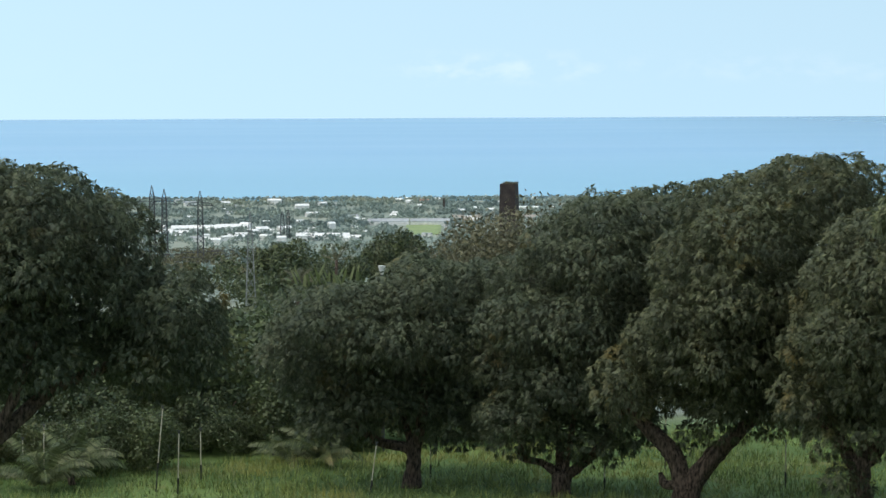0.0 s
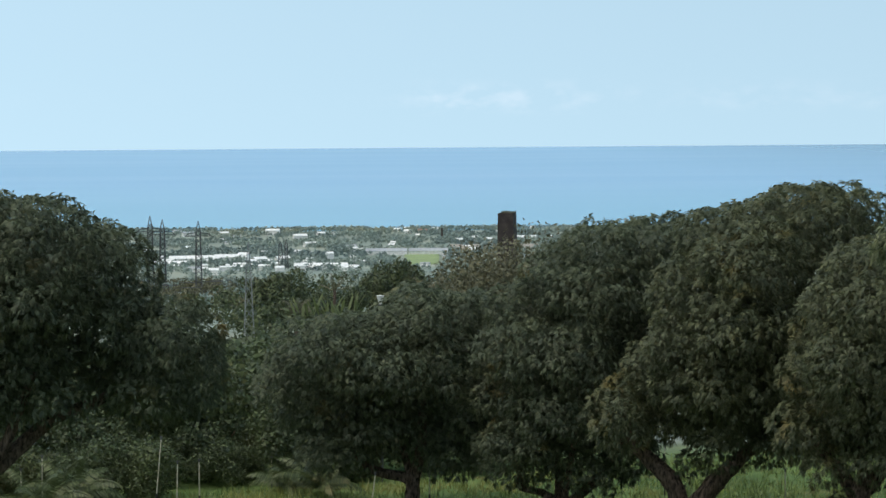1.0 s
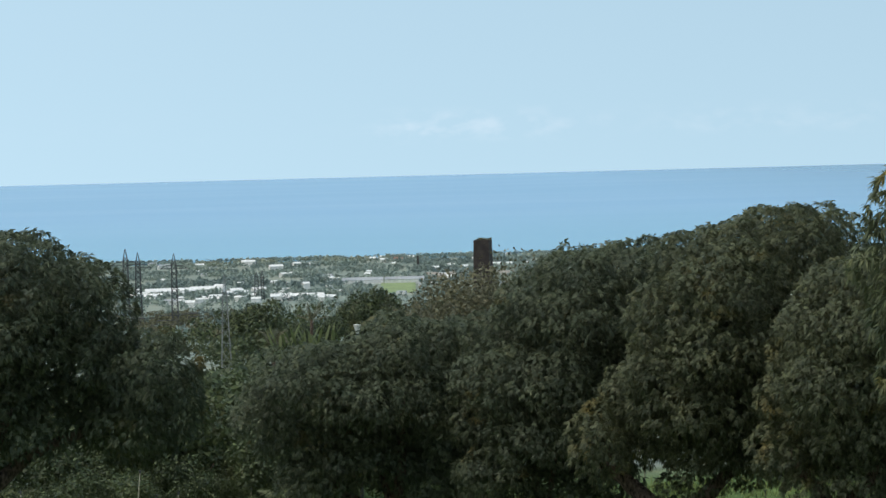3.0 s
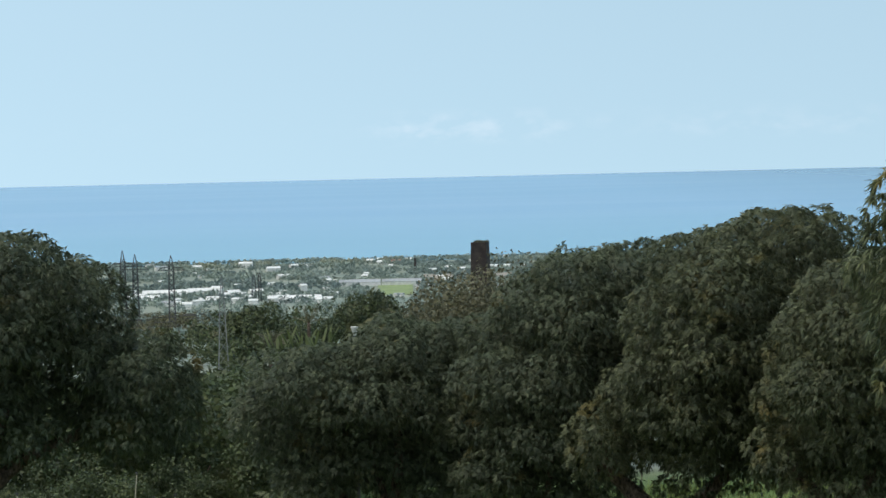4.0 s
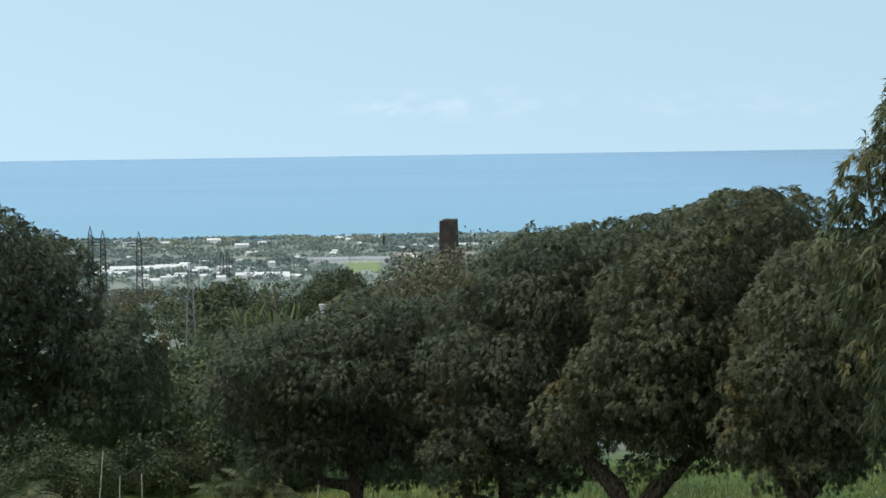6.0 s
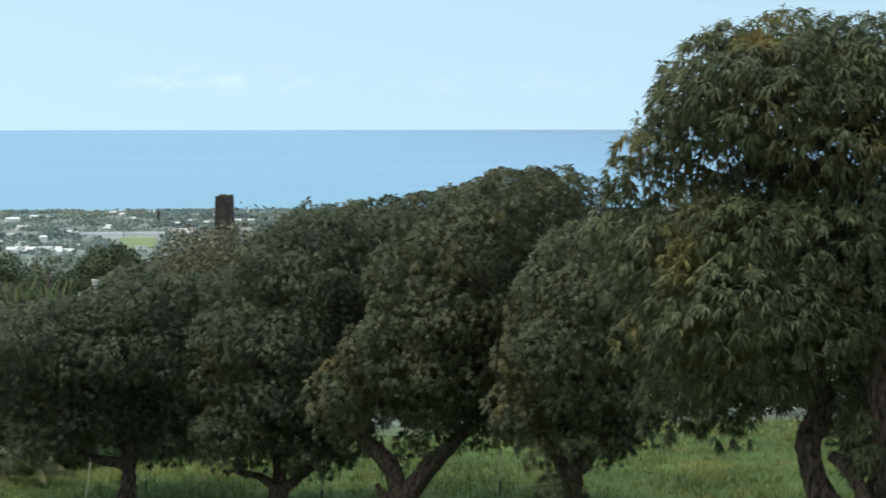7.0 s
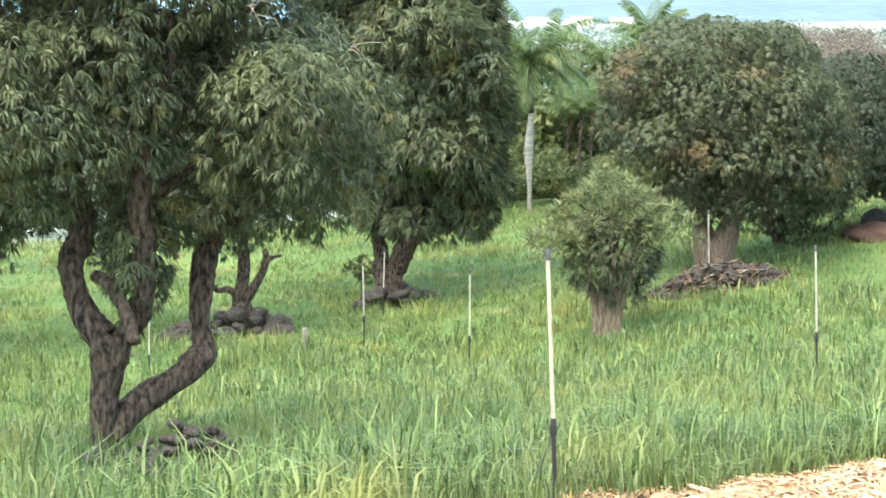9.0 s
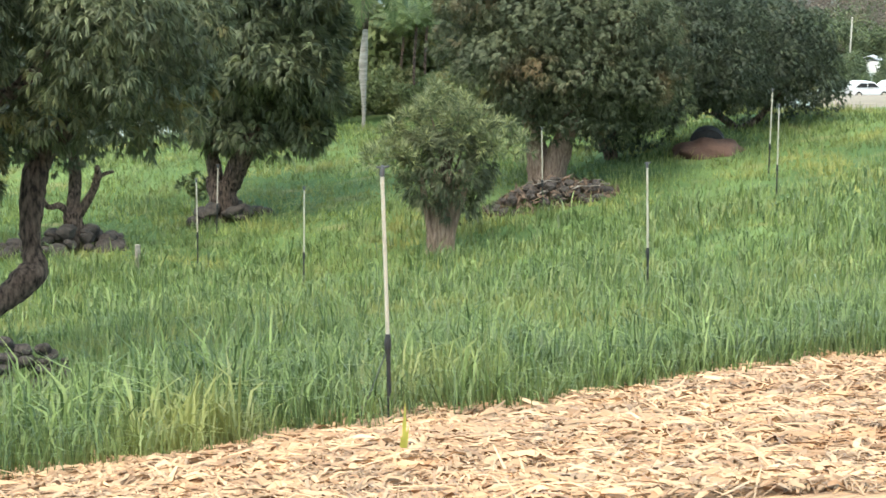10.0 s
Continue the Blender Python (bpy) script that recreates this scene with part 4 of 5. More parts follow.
RISERS = [(31.32, 16.5, 2.08, -0.115, True), (38.42, 31.5, 2.02, -0.1, False), (28.8, 43.0, 2.1, -0.02, False), (41.8, 48.0, 2.1, -0.06, False), (41.55, 53.0, 2.1, -0.02, False), (35.4, 50.5, 2.0, -0.09, False),
          (25.86, 47.5, 1.95, -0.05, False), (26.37, 52.5, 1.7, 0.02, False), (19.9, 44.5, 1.3, 0.0, False),
          (-7.95, 54.5, 2.2, 0.22, False), (-7.35, 54.0, 1.6, 0.06, False), (-6.7, 56.5, 1.35, 0.0, False), (-4.72, 61.0, 0.85, 0.0, False), (-2.08, 53.0, 1.35, 0.2, False),
          (-11.5, 57.5, 1.1, 0.0, False), (-10.95, 57.0, 1.5, 0.02, False), (-0.37, 56.0, 0.9, 0.0, False), (4.44, 53.5, 1.4, 0.0, False), (9.38, 55.0, 1.2, 0.0, False), (6.1, 58.0, 2.3, 0.03, False)]
for az, dist, h, lean, st in RISERS:
    riser(az, dist, h, 0.75 if h > 1.6 else 0.4, lean, st)

# short marker post
post = thing("marker_post", spot(24.2, 47.0), "short pale wooden marker post in the grass", "post")
bm = bmesh.new()
box(bm, -0.05, -0.05, -0.1, 0.05, 0.05, 0.55, 0.012)
part("shaft", bm, M_WOOD, post)
bm = bmesh.new()
box(bm, -0.056, -0.056, 0.55, 0.056, 0.056, 0.58, 0.01)
part("cap", bm, M_WOOD, post)

# ---------- palms ----------


def palm(az, dist, height, frond=2.2, fronds=14, seed=0, label="", trunk=(0.14, 0.12), swollen=0.0, bark=None, name="palm_tree", material=None, up=0.5, category="palm", drop=0.9, head=0.0, fan=0.9, leaflet=0.26):
    rng = np.random.default_rng(seed)
    t = thing(name, spot(az, dist), label, category)
    t.rotation_euler[2] = -radians(az)
    if height > 0.3:
        n = 9
        bm = bmesh.new()
        tube(bm, [(0.03 * math.sin(i), 0, -0.3 + (height + 0.3) * i / (n - 1)) for i in range(n)],
             [trunk[0] + (trunk[1] - trunk[0]) * i / (n - 1) + swollen * math.exp(-((i / (n - 1) - 0.62) / 0.22) ** 2) for i in range(n)], 12, 0.03, seed)
        part("trunk", bm, bark or M_BARK, t, smooth=True)
    for i in range(fronds):
        a = 2.4 * i + rng.uniform(-0.2, 0.2)
        rise = up + fan * (i / fronds) + rng.uniform(-0.15, 0.15)
        n = 13
        dirx, diry = math.cos(a), math.sin(a)
        ln = frond * rng.uniform(0.8, 1.1)
        e, p, pts = rise, np.array([0, 0, height + head]), []
        for k in range(n):
            pts.append(p.copy())
            p = p + ln / (n - 1) * np.array([dirx * math.cos(e), diry * math.cos(e), math.sin(e)])
            e -= drop * 2.1 / (n - 1) * (0.4 + k / n)
        vs, fs = [], []
        side = np.array([-diry, dirx, 0.0])
        for k in range(1, n):
            d = pts[k] - pts[k - 1]
            d = d / np.linalg.norm(d)
            q = math.sin(math.pi * min(0.97, 0.15 + 0.85 * k / n)) * frond * leaflet
            for sgn in (-1, 1):
                for sub in (0.0, 0.2, 0.4, 0.6, 0.8):
                    b0 = pts[k - 1] * (1 - sub) + pts[k] * sub
                    w = side * sgn * 0.8 + d * 0.55 + np.array([0, 0, -0.6 - 0.4 * rng.random()])
                    w = w / np.linalg.norm(w) * q * rng.uniform(0.8, 1.1)
                    i0 = len(vs)
                    th = d * frond * 0.007
                    vs += [b0 - th, b0 + w * 0.5 - th * 1.3, b0 + w, b0 + w * 0.5 + th * 1.3]
                    fs.append((i0, i0 + 1, i0 + 2, i0 + 3))
            i0 = len(vs)
            r0, r1 = side * 0.018, np.array([0, 0, 0.025])
            vs += [pts[k - 1] - r0, pts[k - 1] + r1, pts[k] + r1, pts[k] - r0]
            fs.append((i0, i0 + 1, i0 + 2, i0 + 3))
        mesh_of("frond", np.array(vs), np.array(fs), material or M_PALM, t)
    return t


royal = palm(30.36, 73.0, 3.8, 2.9, 26, 1, "royal palm with a swollen pale grey trunk", (0.062, 0.08), 0.085, M_PALM_TRUNK, up=-0.35, drop=0.95, head=1.7, fan=1.75)
bm = bmesh.new()
tube(bm, [(0, 0, 3.5), (0, 0, 4.1), (0, 0, 5.6)], [0.12, 0.14, 0.08], 10, 0.05, 5)
part("crownshaft", bm, M_BARK, royal, "dark brown leaf sheath", smooth=True)
palm(31.75, 77.0, 3.4, 1.7, 12, 2, "slender palm with a thin dark trunk", (0.06, 0.05))
palm(32.05, 79.0, 3.7, 1.7, 12, 3, "slender palm with a thin dark trunk", (0.06, 0.05))
palm(31.4, 80.0, 3.0, 1.8, 12, 4, "slender palm with drooping fronds", (0.06, 0.05))
palm(33.6, 84.0, 6.4, 2.3, 14, 5, "tall palm with an upright head of fronds", (0.15, 0.12), up=0.55, drop=0.75, fan=0.85)
palm(32.5, 82.0, 5.0, 2.2, 14, 6, "palm with yellowing fronds", (0.13, 0.1))
palm(29.3, 80.0, 4.2, 2.2, 14, 7, "palm with yellowing fronds", (0.13, 0.1))
YOUNG = "young coconut palm with arching fronds close to the ground"
palm(-11.0, 55.3, 0.25, 1.7, 11, 8, YOUNG, material=M_PALM_DEEP, up=0.5)
palm(-10.2, 56.3, 0.5, 1.7, 11, 9, YOUNG, (0.1, 0.1), material=M_PALM_DEEP, up=0.5)
palm(-3.4, 59.0, 0.3, 1.6, 11, 10, YOUNG, material=M_PALM_DEEP, up=0.35)
palm(-4.3, 59.6, 0.25, 1.5, 9, 13, YOUNG, material=M_PALM_DEEP, up=0.3)
palm(-5.3, 105.0, 3.1, 2.6, 12, 11, "coconut palm with long dark fronds", (0.13, 0.1), material=M_BUSH)
palm(-4.55, 112.0, 4.3, 2.4, 12, 12, "coconut palm with long dark fronds", (0.13, 0.1), material=M_BUSH)
palm(-2.93, 330.0, 7.5, 3.2, 9, 14, "dry palm with stiff upright brown fronds", (0.3, 0.25), material=M_SCRUB, up=0.35, drop=0.25, fan=1.1, leaflet=0.12)
palm(-4.0, 300.0, 5.0, 3.2, 12, 15, "dry palm with drooping brown fronds", (0.3, 0.25), material=M_SCRUB)

# banana clump: broad upright leaves
ban = thing("banana_plant", spot(-3.1, 97.0, -0.5), "banana plants with broad yellow-green leaves", "plant")
rng = np.random.default_rng(3)
for i in range(30):
    a, x = rng.uniform(0, 6.28), rng.uniform(-1.7, 1.7)
    d = np.array([math.cos(a) * 0.55, math.sin(a) * 0.55, 1.0])
    d /= np.linalg.norm(d)
    side = np.array([-math.sin(a), math.cos(a), 0.0])
    b0, ln = np.array([x, rng.uniform(-0.6, 0.6), 5.9 + rng.uniform(0, 0.5)]), rng.uniform(0.8, 1.35)
    vs = [b0 - side * 0.03, b0 + side * 0.03]
    for u, w in ((0.3, 0.06), (0.6, 0.07), (0.85, 0.045), (1.0, 0.006)):
        c = b0 + d * ln * u - np.array([0, 0, 0.08 * u * u * ln])
        vs += [c - side * w, c + side * w]
    mesh_of("leaf", np.array(vs), np.array([(2 * k, 2 * k + 1, 2 * k + 3, 2 * k + 2) for k in range(4)]), M_LUSH, ban)
for x in (-1.2, -0.3, 0.5, 1.3):
    stem("stalk", [(x, -0.3, 0.16), (x, 3.0, 0.13), (x, 6.2, 0.1)], ban, 7, material=M_PALM)

# ---------- bushes and woods ----------


def far_wood(name, label, n, az0, az1, d0, d1, h0, h1, material, seed, cards=60, card=0.16, slim=1.0, rows=0.0):
    """Trees of a far wood: ragged crowns of small leaf clumps, in one mesh."""
    r = np.random.default_rng(seed)
    az = np.radians(r.uniform(az0, az1, n))
    ds = np.sqrt(r.uniform(d0 ** 2, d1 ** 2, n))
    x, y = ds * np.sin(az), ds * np.cos(az)
    ok = ~((np.degrees(az) > -1.15) & (np.degrees(az) < 0.1) & (ds > 745) & (ds < 862))
    if rows:
        # trees stand in belts and groves with open ground between them
        g = np.sin(ds / 17.0 + 1.5 * np.sin(np.degrees(az) * 1.3)) + 0.8 * np.sin(np.degrees(az) * 3.1 + ds / 41.0) + 0.6 * np.sin(np.degrees(az) * 7.7 - ds / 23.0)
        ok &= g > rows - 1.0
    az, ds, x, y = az[ok], ds[ok], x[ok], y[ok]
    n = len(x)
    h = r.uniform(h0, h1, n)
    z = ground(x, y)
    # a few lumps for each crown
    lump = r.normal(size=(n, 7, 3))
    lump /= np.linalg.norm(lump, axis=2, keepdims=True)
    lump[:, :, :2] *= slim
    which = r.integers(0, 7, (n, cards))
    d = r.normal(size=(n, cards, 3))
    d /= np.linalg.norm(d, axis=2, keepdims=True)
    rad = h[:, None, None] * r.uniform(0.17, 0.24, (n, cards, 1))
    c = np.stack([x, y, z + h * 0.5], -1)[:, None] + lump[np.arange(n)[:, None], which] * (h[:, None, None] * 0.27) + d * rad
    s = (h[:, None, None] * card) * r.uniform(0.6, 1.3, (n, cards, 1))
    u = r.normal(size=(n, cards, 3))
    u /= np.linalg.norm(u, axis=2, keepdims=True)
    v = np.cross(u, d + 0.3 * r.normal(size=d.shape))
    v /= np.linalg.norm(v, axis=2, keepdims=True)
    p = np.stack([c - u * s, c + u * s * 0.9 + v * s * 0.55, c + u * s * 0.3 - v * s * 0.7], 2).reshape(-1, 3)
    f = np.arange(len(p)).reshape(-1, 3)
    return tagged(mesh_of(name, p, f, material), label, "woodland", kind="stuff")


far_wood("bushes", "dense green bushes behind the orchard", 44, -17, 2, 64, 74, 2.8, 4.4, M_BUSH, 1, 1400, 0.034)
far_wood("bushes", "low shrubs along the field edge", 50, -17, 1.5, 61.5, 66, 1.2, 2.6, M_BUSH, 16, 1200, 0.032)
far_wood("bushes", "low shrubs round the young palms", 84, -17, -7.6, 57.5, 62, 0.8, 1.9, M_BUSH, 26, 1200, 0.032)
far_wood("bushes", "low shrubs round the young palms", 40, -7.6, -2.2, 61, 64, 0.7, 1.5, M_BUSH, 27, 1200, 0.032)
far_wood("bushes", "tall dark bushes behind the orchard", 34, -8.5, -3.8, 98, 130, 4.2, 5.8, M_BUSH, 29, 900, 0.036)
far_wood("bushes", "dense green bushes behind the orchard", 60, -17, 14, 74, 96, 3.2, 4.8, M_BUSH, 11, 800, 0.039)
far_wood("bushes", "dark bushes behind the far end of the field", 44, 9, 28, 77, 92, 2.8, 4.4, M_BUSH, 33, 900, 0.036)
far_wood("bushes", "lush yellow-green bushes behind the palms", 50, 25, 38, 82, 98, 4.6, 6.9, M_LUSH, 2, 1200, 0.034)
far_wood("bushes", "low lush shrubs under the palms", 22, 25, 29.4, 71.5, 82, 1.1, 2.5, M_LUSH, 21, 900, 0.04)
far_wood("bushes", "low lush shrubs behind the royal palm", 12, 29.4, 31.4, 76, 82, 1.1, 2.5, M_LUSH, 47, 900, 0.04)
far_wood("bushes", "low lush shrubs under the palms", 30, 31.8, 38, 71.5, 82, 1.1, 2.5, M_LUSH, 48, 900, 0.04)
far_wood("bushes", "dense green bushes and trees behind the field", 80, 12, 42.3, 90, 125, 3.6, 5.6, M_BUSH, 12, 700, 0.043)
far_wood("trees", "dark green trees on the slope below", 240, -18, 42.3, 120, 220, 4.5, 7, M_WOOD_DARK, 3, 300, 0.053)
far_wood("trees", "dark green trees on the slope below", 420, -18, 42.3, 230, 430, 5, 7.5, M_WOOD_DARK, 6, 200, 0.06)
for az, dist, h in ((-1.28, 420, 12.4), (-1.62, 428, 10.6), (-0.95, 424, 10.4), (-4.25, 395, 11.0), (-4.75, 400, 9.6), (-3.85, 402, 9.2), (-4.5, 330, 7.2), (-3.7, 320, 7.0), (-3.2, 335, 7.4), (-2.5, 345, 8.0), (-2.0, 410, 10.0)):
    far_wood("tree", "round dark tree standing above the slope", 1, az - 0.02, az + 0.02, dist - 2, dist + 2, h - 0.1, h + 0.1, M_WOOD_DARK, int(dist + az * 10), 2400, 0.034)
far_wood("scrub", "thin dry trees in front of the old chimney", 26, 0.75, 2.4, 84, 94, 7.6, 9.3, M_SCRUB, 15, 2400, 0.011, slim=0.4)
far_wood("scrub", "dry scrub around the old chimney", 80, -1, 8, 170, 400, 6, 9, M_SCRUB, 4, 700, 0.03)
far_wood("scrub", "dry brown scrub on the slope", 50, 46, 56, 230, 330, 5, 8, M_BARE, 7, 800, 0.024)
far_wood("bushes", "grey-green trees behind the road", 90, 42.6, 56, 212, 262, 1.3, 2.3, M_BUSH, 41, 500, 0.06)
far_wood("bushes", "grey-green bushes beside the white house", 44, 42.5, 43.78, 262, 298, 2.4, 4.2, M_BUSH, 44, 700, 0.045)
far_wood("bushes", "grey-green bushes beside the white house", 60, 44.42, 50, 262, 298, 2.4, 4.2, M_BUSH, 45, 700, 0.045)
far_wood("bushes", "dense grey-green trees behind the white house", 90, 42.3, 50, 304, 320, 5, 8, M_BUSH, 46, 900, 0.035)
far_wood("bushes", "tall grey-green trees behind the road", 60, 42.3, 56, 312, 400, 6, 10, M_BUSH, 43, 1400, 0.024)
far_wood("scrub", "dense brown trees behind the road", 60, 42.0, 56, 330, 430, 8, 13, M_BARE, 42, 2000, 0.017)
far_wood("woodland", "coastal woodland and palms on the plain", 4200, -18, 58, 430, 720, 2.0, 4.4, M_HAZED_WOOD, 5, 30, 0.15, rows=0.45)
far_wood("woodland", "coastal woodland and palms on the plain", 24000, -13, 8, 720, 1192, 1.2, 2.9, M_HAZED_WOOD, 8, 10, 0.3, slim=0.35, rows=0.55)
far_wood("woodland", "coastal woodland and palms on the plain", 9000, 8, 58, 720, 1192, 1.2, 3.3, M_HAZED_WOOD, 28, 9, 0.34, slim=0.6, rows=0.75)
far_wood("scrub", "low brown scrub round the substation", 900, -9.5, -5.0, 440, 610, 1.8, 3.4, M_SCRUB, 23, 40, 0.12)
far_wood("trees", "dark green trees at the foot of the slope", 320, -5.6, 4.5, 430, 640, 2.6, 4.6, M_WOOD_DARK, 31, 60, 0.1)
far_wood("woodland", "trees along the shore", 2000, -18, 58, 1150, 1205, 0.9, 2.4, M_HAZED_WOOD, 19, 13, 0.3)
far_wood("woodland", "dark trees and gardens on the plain", 2600, 25, 47, 430, 1260, 2.6, 4.6, M_HAZED_WOOD, 17, 24, 0.22, rows=0.7)
far_wood("scrub", "tall bare brown trees on the plain", 170, 35.6, 48, 430, 820, 13.0, 17.5, M_BARE, 25, 600, 0.02)
far_wood("scrub", "bare brown trees on the plain", 180, 34.8, 47, 300, 700, 6, 9, M_BARE, 18, 420, 0.032)

# ---------- distance ----------
chim = thing("chimney", spot(1.82, 420.0), "dark square stone chimney of an old sugar mill", "chimney")
chim.rotation_euler[2] = radians(-14)
top = 1.75 - 420 * math.tan(radians(2.53)) - chim.location.z
bm = bmesh.new()
n = 44
rows_ = []
for k in range(n):
    z0, z1 = -1 + (top + 1) * k / n, -1 + (top + 1) * (k + 1) / n
    w0, w1 = 1.98 - 0.42 * k / n, 1.98 - 0.42 * (k + 1) / n
    rows_ += [(z0, w0), (z1 - 0.05, w1 + 0.01), (z1 - 0.05, w1 - 0.03), (z1, w1 - 0.03)]
rings_ = [[bm.verts.new((sx_ * w, sy_ * w, z)) for sx_, sy_ in ((-1, -1), (1, -1), (1, 1), (-1, 1))] for z, w in rows_]
for r0, r1 in zip(rings_, rings_[1:]):
    for k in range(4):
        bm.faces.new((r0[k], r0[(k + 1) % 4], r1[(k + 1) % 4], r1[k]))
bm.faces.new(rings_[-1])
part("shaft", bm, M_BRICK, chim)
bm = bmesh.new()
for x0, y0, x1, y1 in ((-1.6, -1.6, 1.6, -1.2), (-1.6, 1.2, 1.6, 1.6), (-1.6, -1.2, -1.2, 1.2), (1.2, -1.2, 1.6, 1.2)):
    box(bm, x0, y0, top - 0.15, x1, y1, top + 0.25, 0.08)
part("rim", bm, M_BRICK, chim)
rng = np.random.default_rng(4)
p = np.stack([rng.uniform(-1.4, 1.4, 40), rng.uniform(-1.4, 1.4, 40), np.full(40, top + 0.1)], -1)
v, f = leaves(rng, p, np.tile([0, 0, 1.0], (40, 1)), 7, 0.7, 0.12, 0.1, 0.9, False)
mesh_of("weeds", v, f, M_SCRUB, chim, "dry weeds on the top")

small = thing("chimney", spot(0.03, 1000.0), "slim distant factory chimney", "chimney")
bm = bmesh.new()
tube(bm, [(0, 0, -0.5), (0, 0, 6.2)], [0.62, 0.45], 12)
part("shaft", bm, M_BRICK, small)
bm = bmesh.new()
tube(bm, [(0, 0, 6.15), (0, 0, 6.5)], [0.55, 0.55], 12)
part("rim", bm, M_BRICK, small)


def pylon(az, dist, height, width, label, thick=0.095, arms=True, steel=None, taper=0.55):
    t = thing("pylon", spot(az, dist), label, "pylon", "lattice pylons on the plain")
    corners = ((-1, -1), (1, -1), (1, 1), (-1, 1))

    def w_at(z):
        u = z / height
        return width / 2 * (1.35 - taper * u if u < 0.86 else (1.35 - taper * 0.86) * max(0.03, (1 - u) / 0.14))
    for cx, cy in corners:
        bm = bmesh.new()
        zs = [-0.5, height * 0.3, height * 0.6, height * 0.86, height]
        tube(bm, [(cx * w_at(max(0, z)), cy * w_at(max(0, z)), z) for z in zs], [thick] * 5, 5)
        part("leg", bm, steel or M_STEEL, t)
    bm = bmesh.new()
    n = int(height / (width * 1.1))
    for k in range(n):
        z0, z1 = height * 0.9 * k / n, height * 0.9 * (k + 1) / n
        for (ax, ay), (bx, by) in zip(corners, corners[1:] + corners[:1]):
            tube(bm, [(ax * w_at(z0), ay * w_at(z0), z0), (bx * w_at(z1), by * w_at(z1), z1)], [thick * 0.6] * 2, 4)
            tube(bm, [(bx * w_at(z0), by * w_at(z0), z0), (ax * w_at(z1), ay * w_at(z1), z1)], [thick * 0.6] * 2, 4)
    part("bracing", bm, steel or M_STEEL, t)
    if arms:
        bm = bmesh.new()
        z = height * 0.82
        for sgn in (-1, 1):
            tube(bm, [(sgn * w_at(z), 0, z + 0.4), (sgn * 2.4, 0, z + 0.25), (sgn * 3.4, 0, z - 0.5)], [thick * 1.5] * 3, 4)
            tube(bm, [(sgn * w_at(z), 0, z - 0.4), (sgn * 3.4, 0, z - 0.5)], [thick * 1.2] * 2, 4)
        part("crossarm", bm, M_STEEL, t)
    return t


PY = "tall grey lattice pylon beside a substation"
pylon(-7.93, 545, 20.5, 1.25, PY)
pylon(-7.60, 548, 19.5, 1.25, PY)
pylon(-6.63, 543, 19.0, 1.25, PY)
pylon(-5.28, 150, 12.4, 0.85, "grey lattice mast among the bushes", 0.02, False, M_MAST, 1.15)
pylon(-4.40, 745, 9.8, 1.2, "small dark lattice mast in the town", 0.1, False)
pylon(-4.24, 748, 10.4, 0.9, "small dark lattice mast in the town", 0.1, False)
pylon(28.68, 300, 42.0, 0.5, "tall thin lattice mast on the plain", 0.04)

# substation gantries
sub = thing("substation", spot(-7.0, 520), "grey steel gantries of an electric substation", "substation")
rnd = random.Random(3)
for i in range(10):
    x, y = rnd.uniform(-11, 11), rnd.uniform(-25, 45)
    bm = bmesh.new()
    h, w = rnd.uniform(2.2, 3.6), rnd.uniform(1.5, 3.0)
    gz_ = float(ground(sub.location.x + x, sub.location.y + y)) - sub.location.z
    for sgn in (-1, 1):
        tube(bm, [(x + sgn * w, y, gz_ - 0.4), (x + sgn * w, y, gz_ + h)], [0.08, 0.08], 5)
    tube(bm, [(x - w, y, gz_ + h), (x + w, y, gz_ + h)], [0.1, 0.1], 5)
    part("gantry", bm, M_STEEL, sub)


def building(az, dist, w, d, h, roof, label, windows=3, gable=0.5, turn=0.0, wall=None):
    t = thing("building", spot(az, dist), label, "building", "white buildings of the coastal town")
    t.rotation_euler[2] = -radians(az) + turn
    bm = bmesh.new()
    box(bm, -w / 2, -d / 2, -0.8, w / 2, d / 2, h)
    part("wall", bm, wall or M_WHITE, t)
    bm = bmesh.new()
    e = 0.12
    prof = ((-d / 2 - e, h - 0.02), (0, h + gable * d * 0.4), (d / 2 + e, h - 0.02), (d / 2 + e, h + 0.1), (0, h + gable * d * 0.4 + 0.12), (-d / 2 - e, h + 0.1))
    ends = [[bm.verts.new((x, y, z)) for y, z in prof] for x in (-w / 2 - e, w / 2 + e)]
    for k in range(6):
        bm.faces.new((ends[0][k], ends[0][(k + 1) % 6], ends[1][(k + 1) % 6], ends[1][k]))
    for q in ((0, 1, 4, 5), (1, 2, 3, 4)):
        bm.faces.new([ends[0][i] for i in q])
        bm.faces.new([ends[1][i] for i in reversed(q)])
    bmesh.ops.recalc_face_normals(bm, faces=bm.faces)
    part("roof", bm, roof, t)
    for i in range(windows if dist < 600 else 0):
        x = -w / 2 + w * (i + 0.5) / windows
        bm = bmesh.new()
        box(bm, x - 0.09 * w / windows * 2, -d / 2 - 0.05, h * 0.35, x + 0.09 * w / windows * 2, -d / 2 + 0.02, h * 0.72)
        pane = part("window", bm, M_DARKGLASS, t)
        bm = bmesh.new()
        box(bm, x - 0.1 * w / windows * 2, -d / 2 - 0.09, h * 0.33, x + 0.1 * w / windows * 2, -d / 2 - 0.052, h * 0.36)
        part("sill", bm, M_WHITE, pane)
    return t


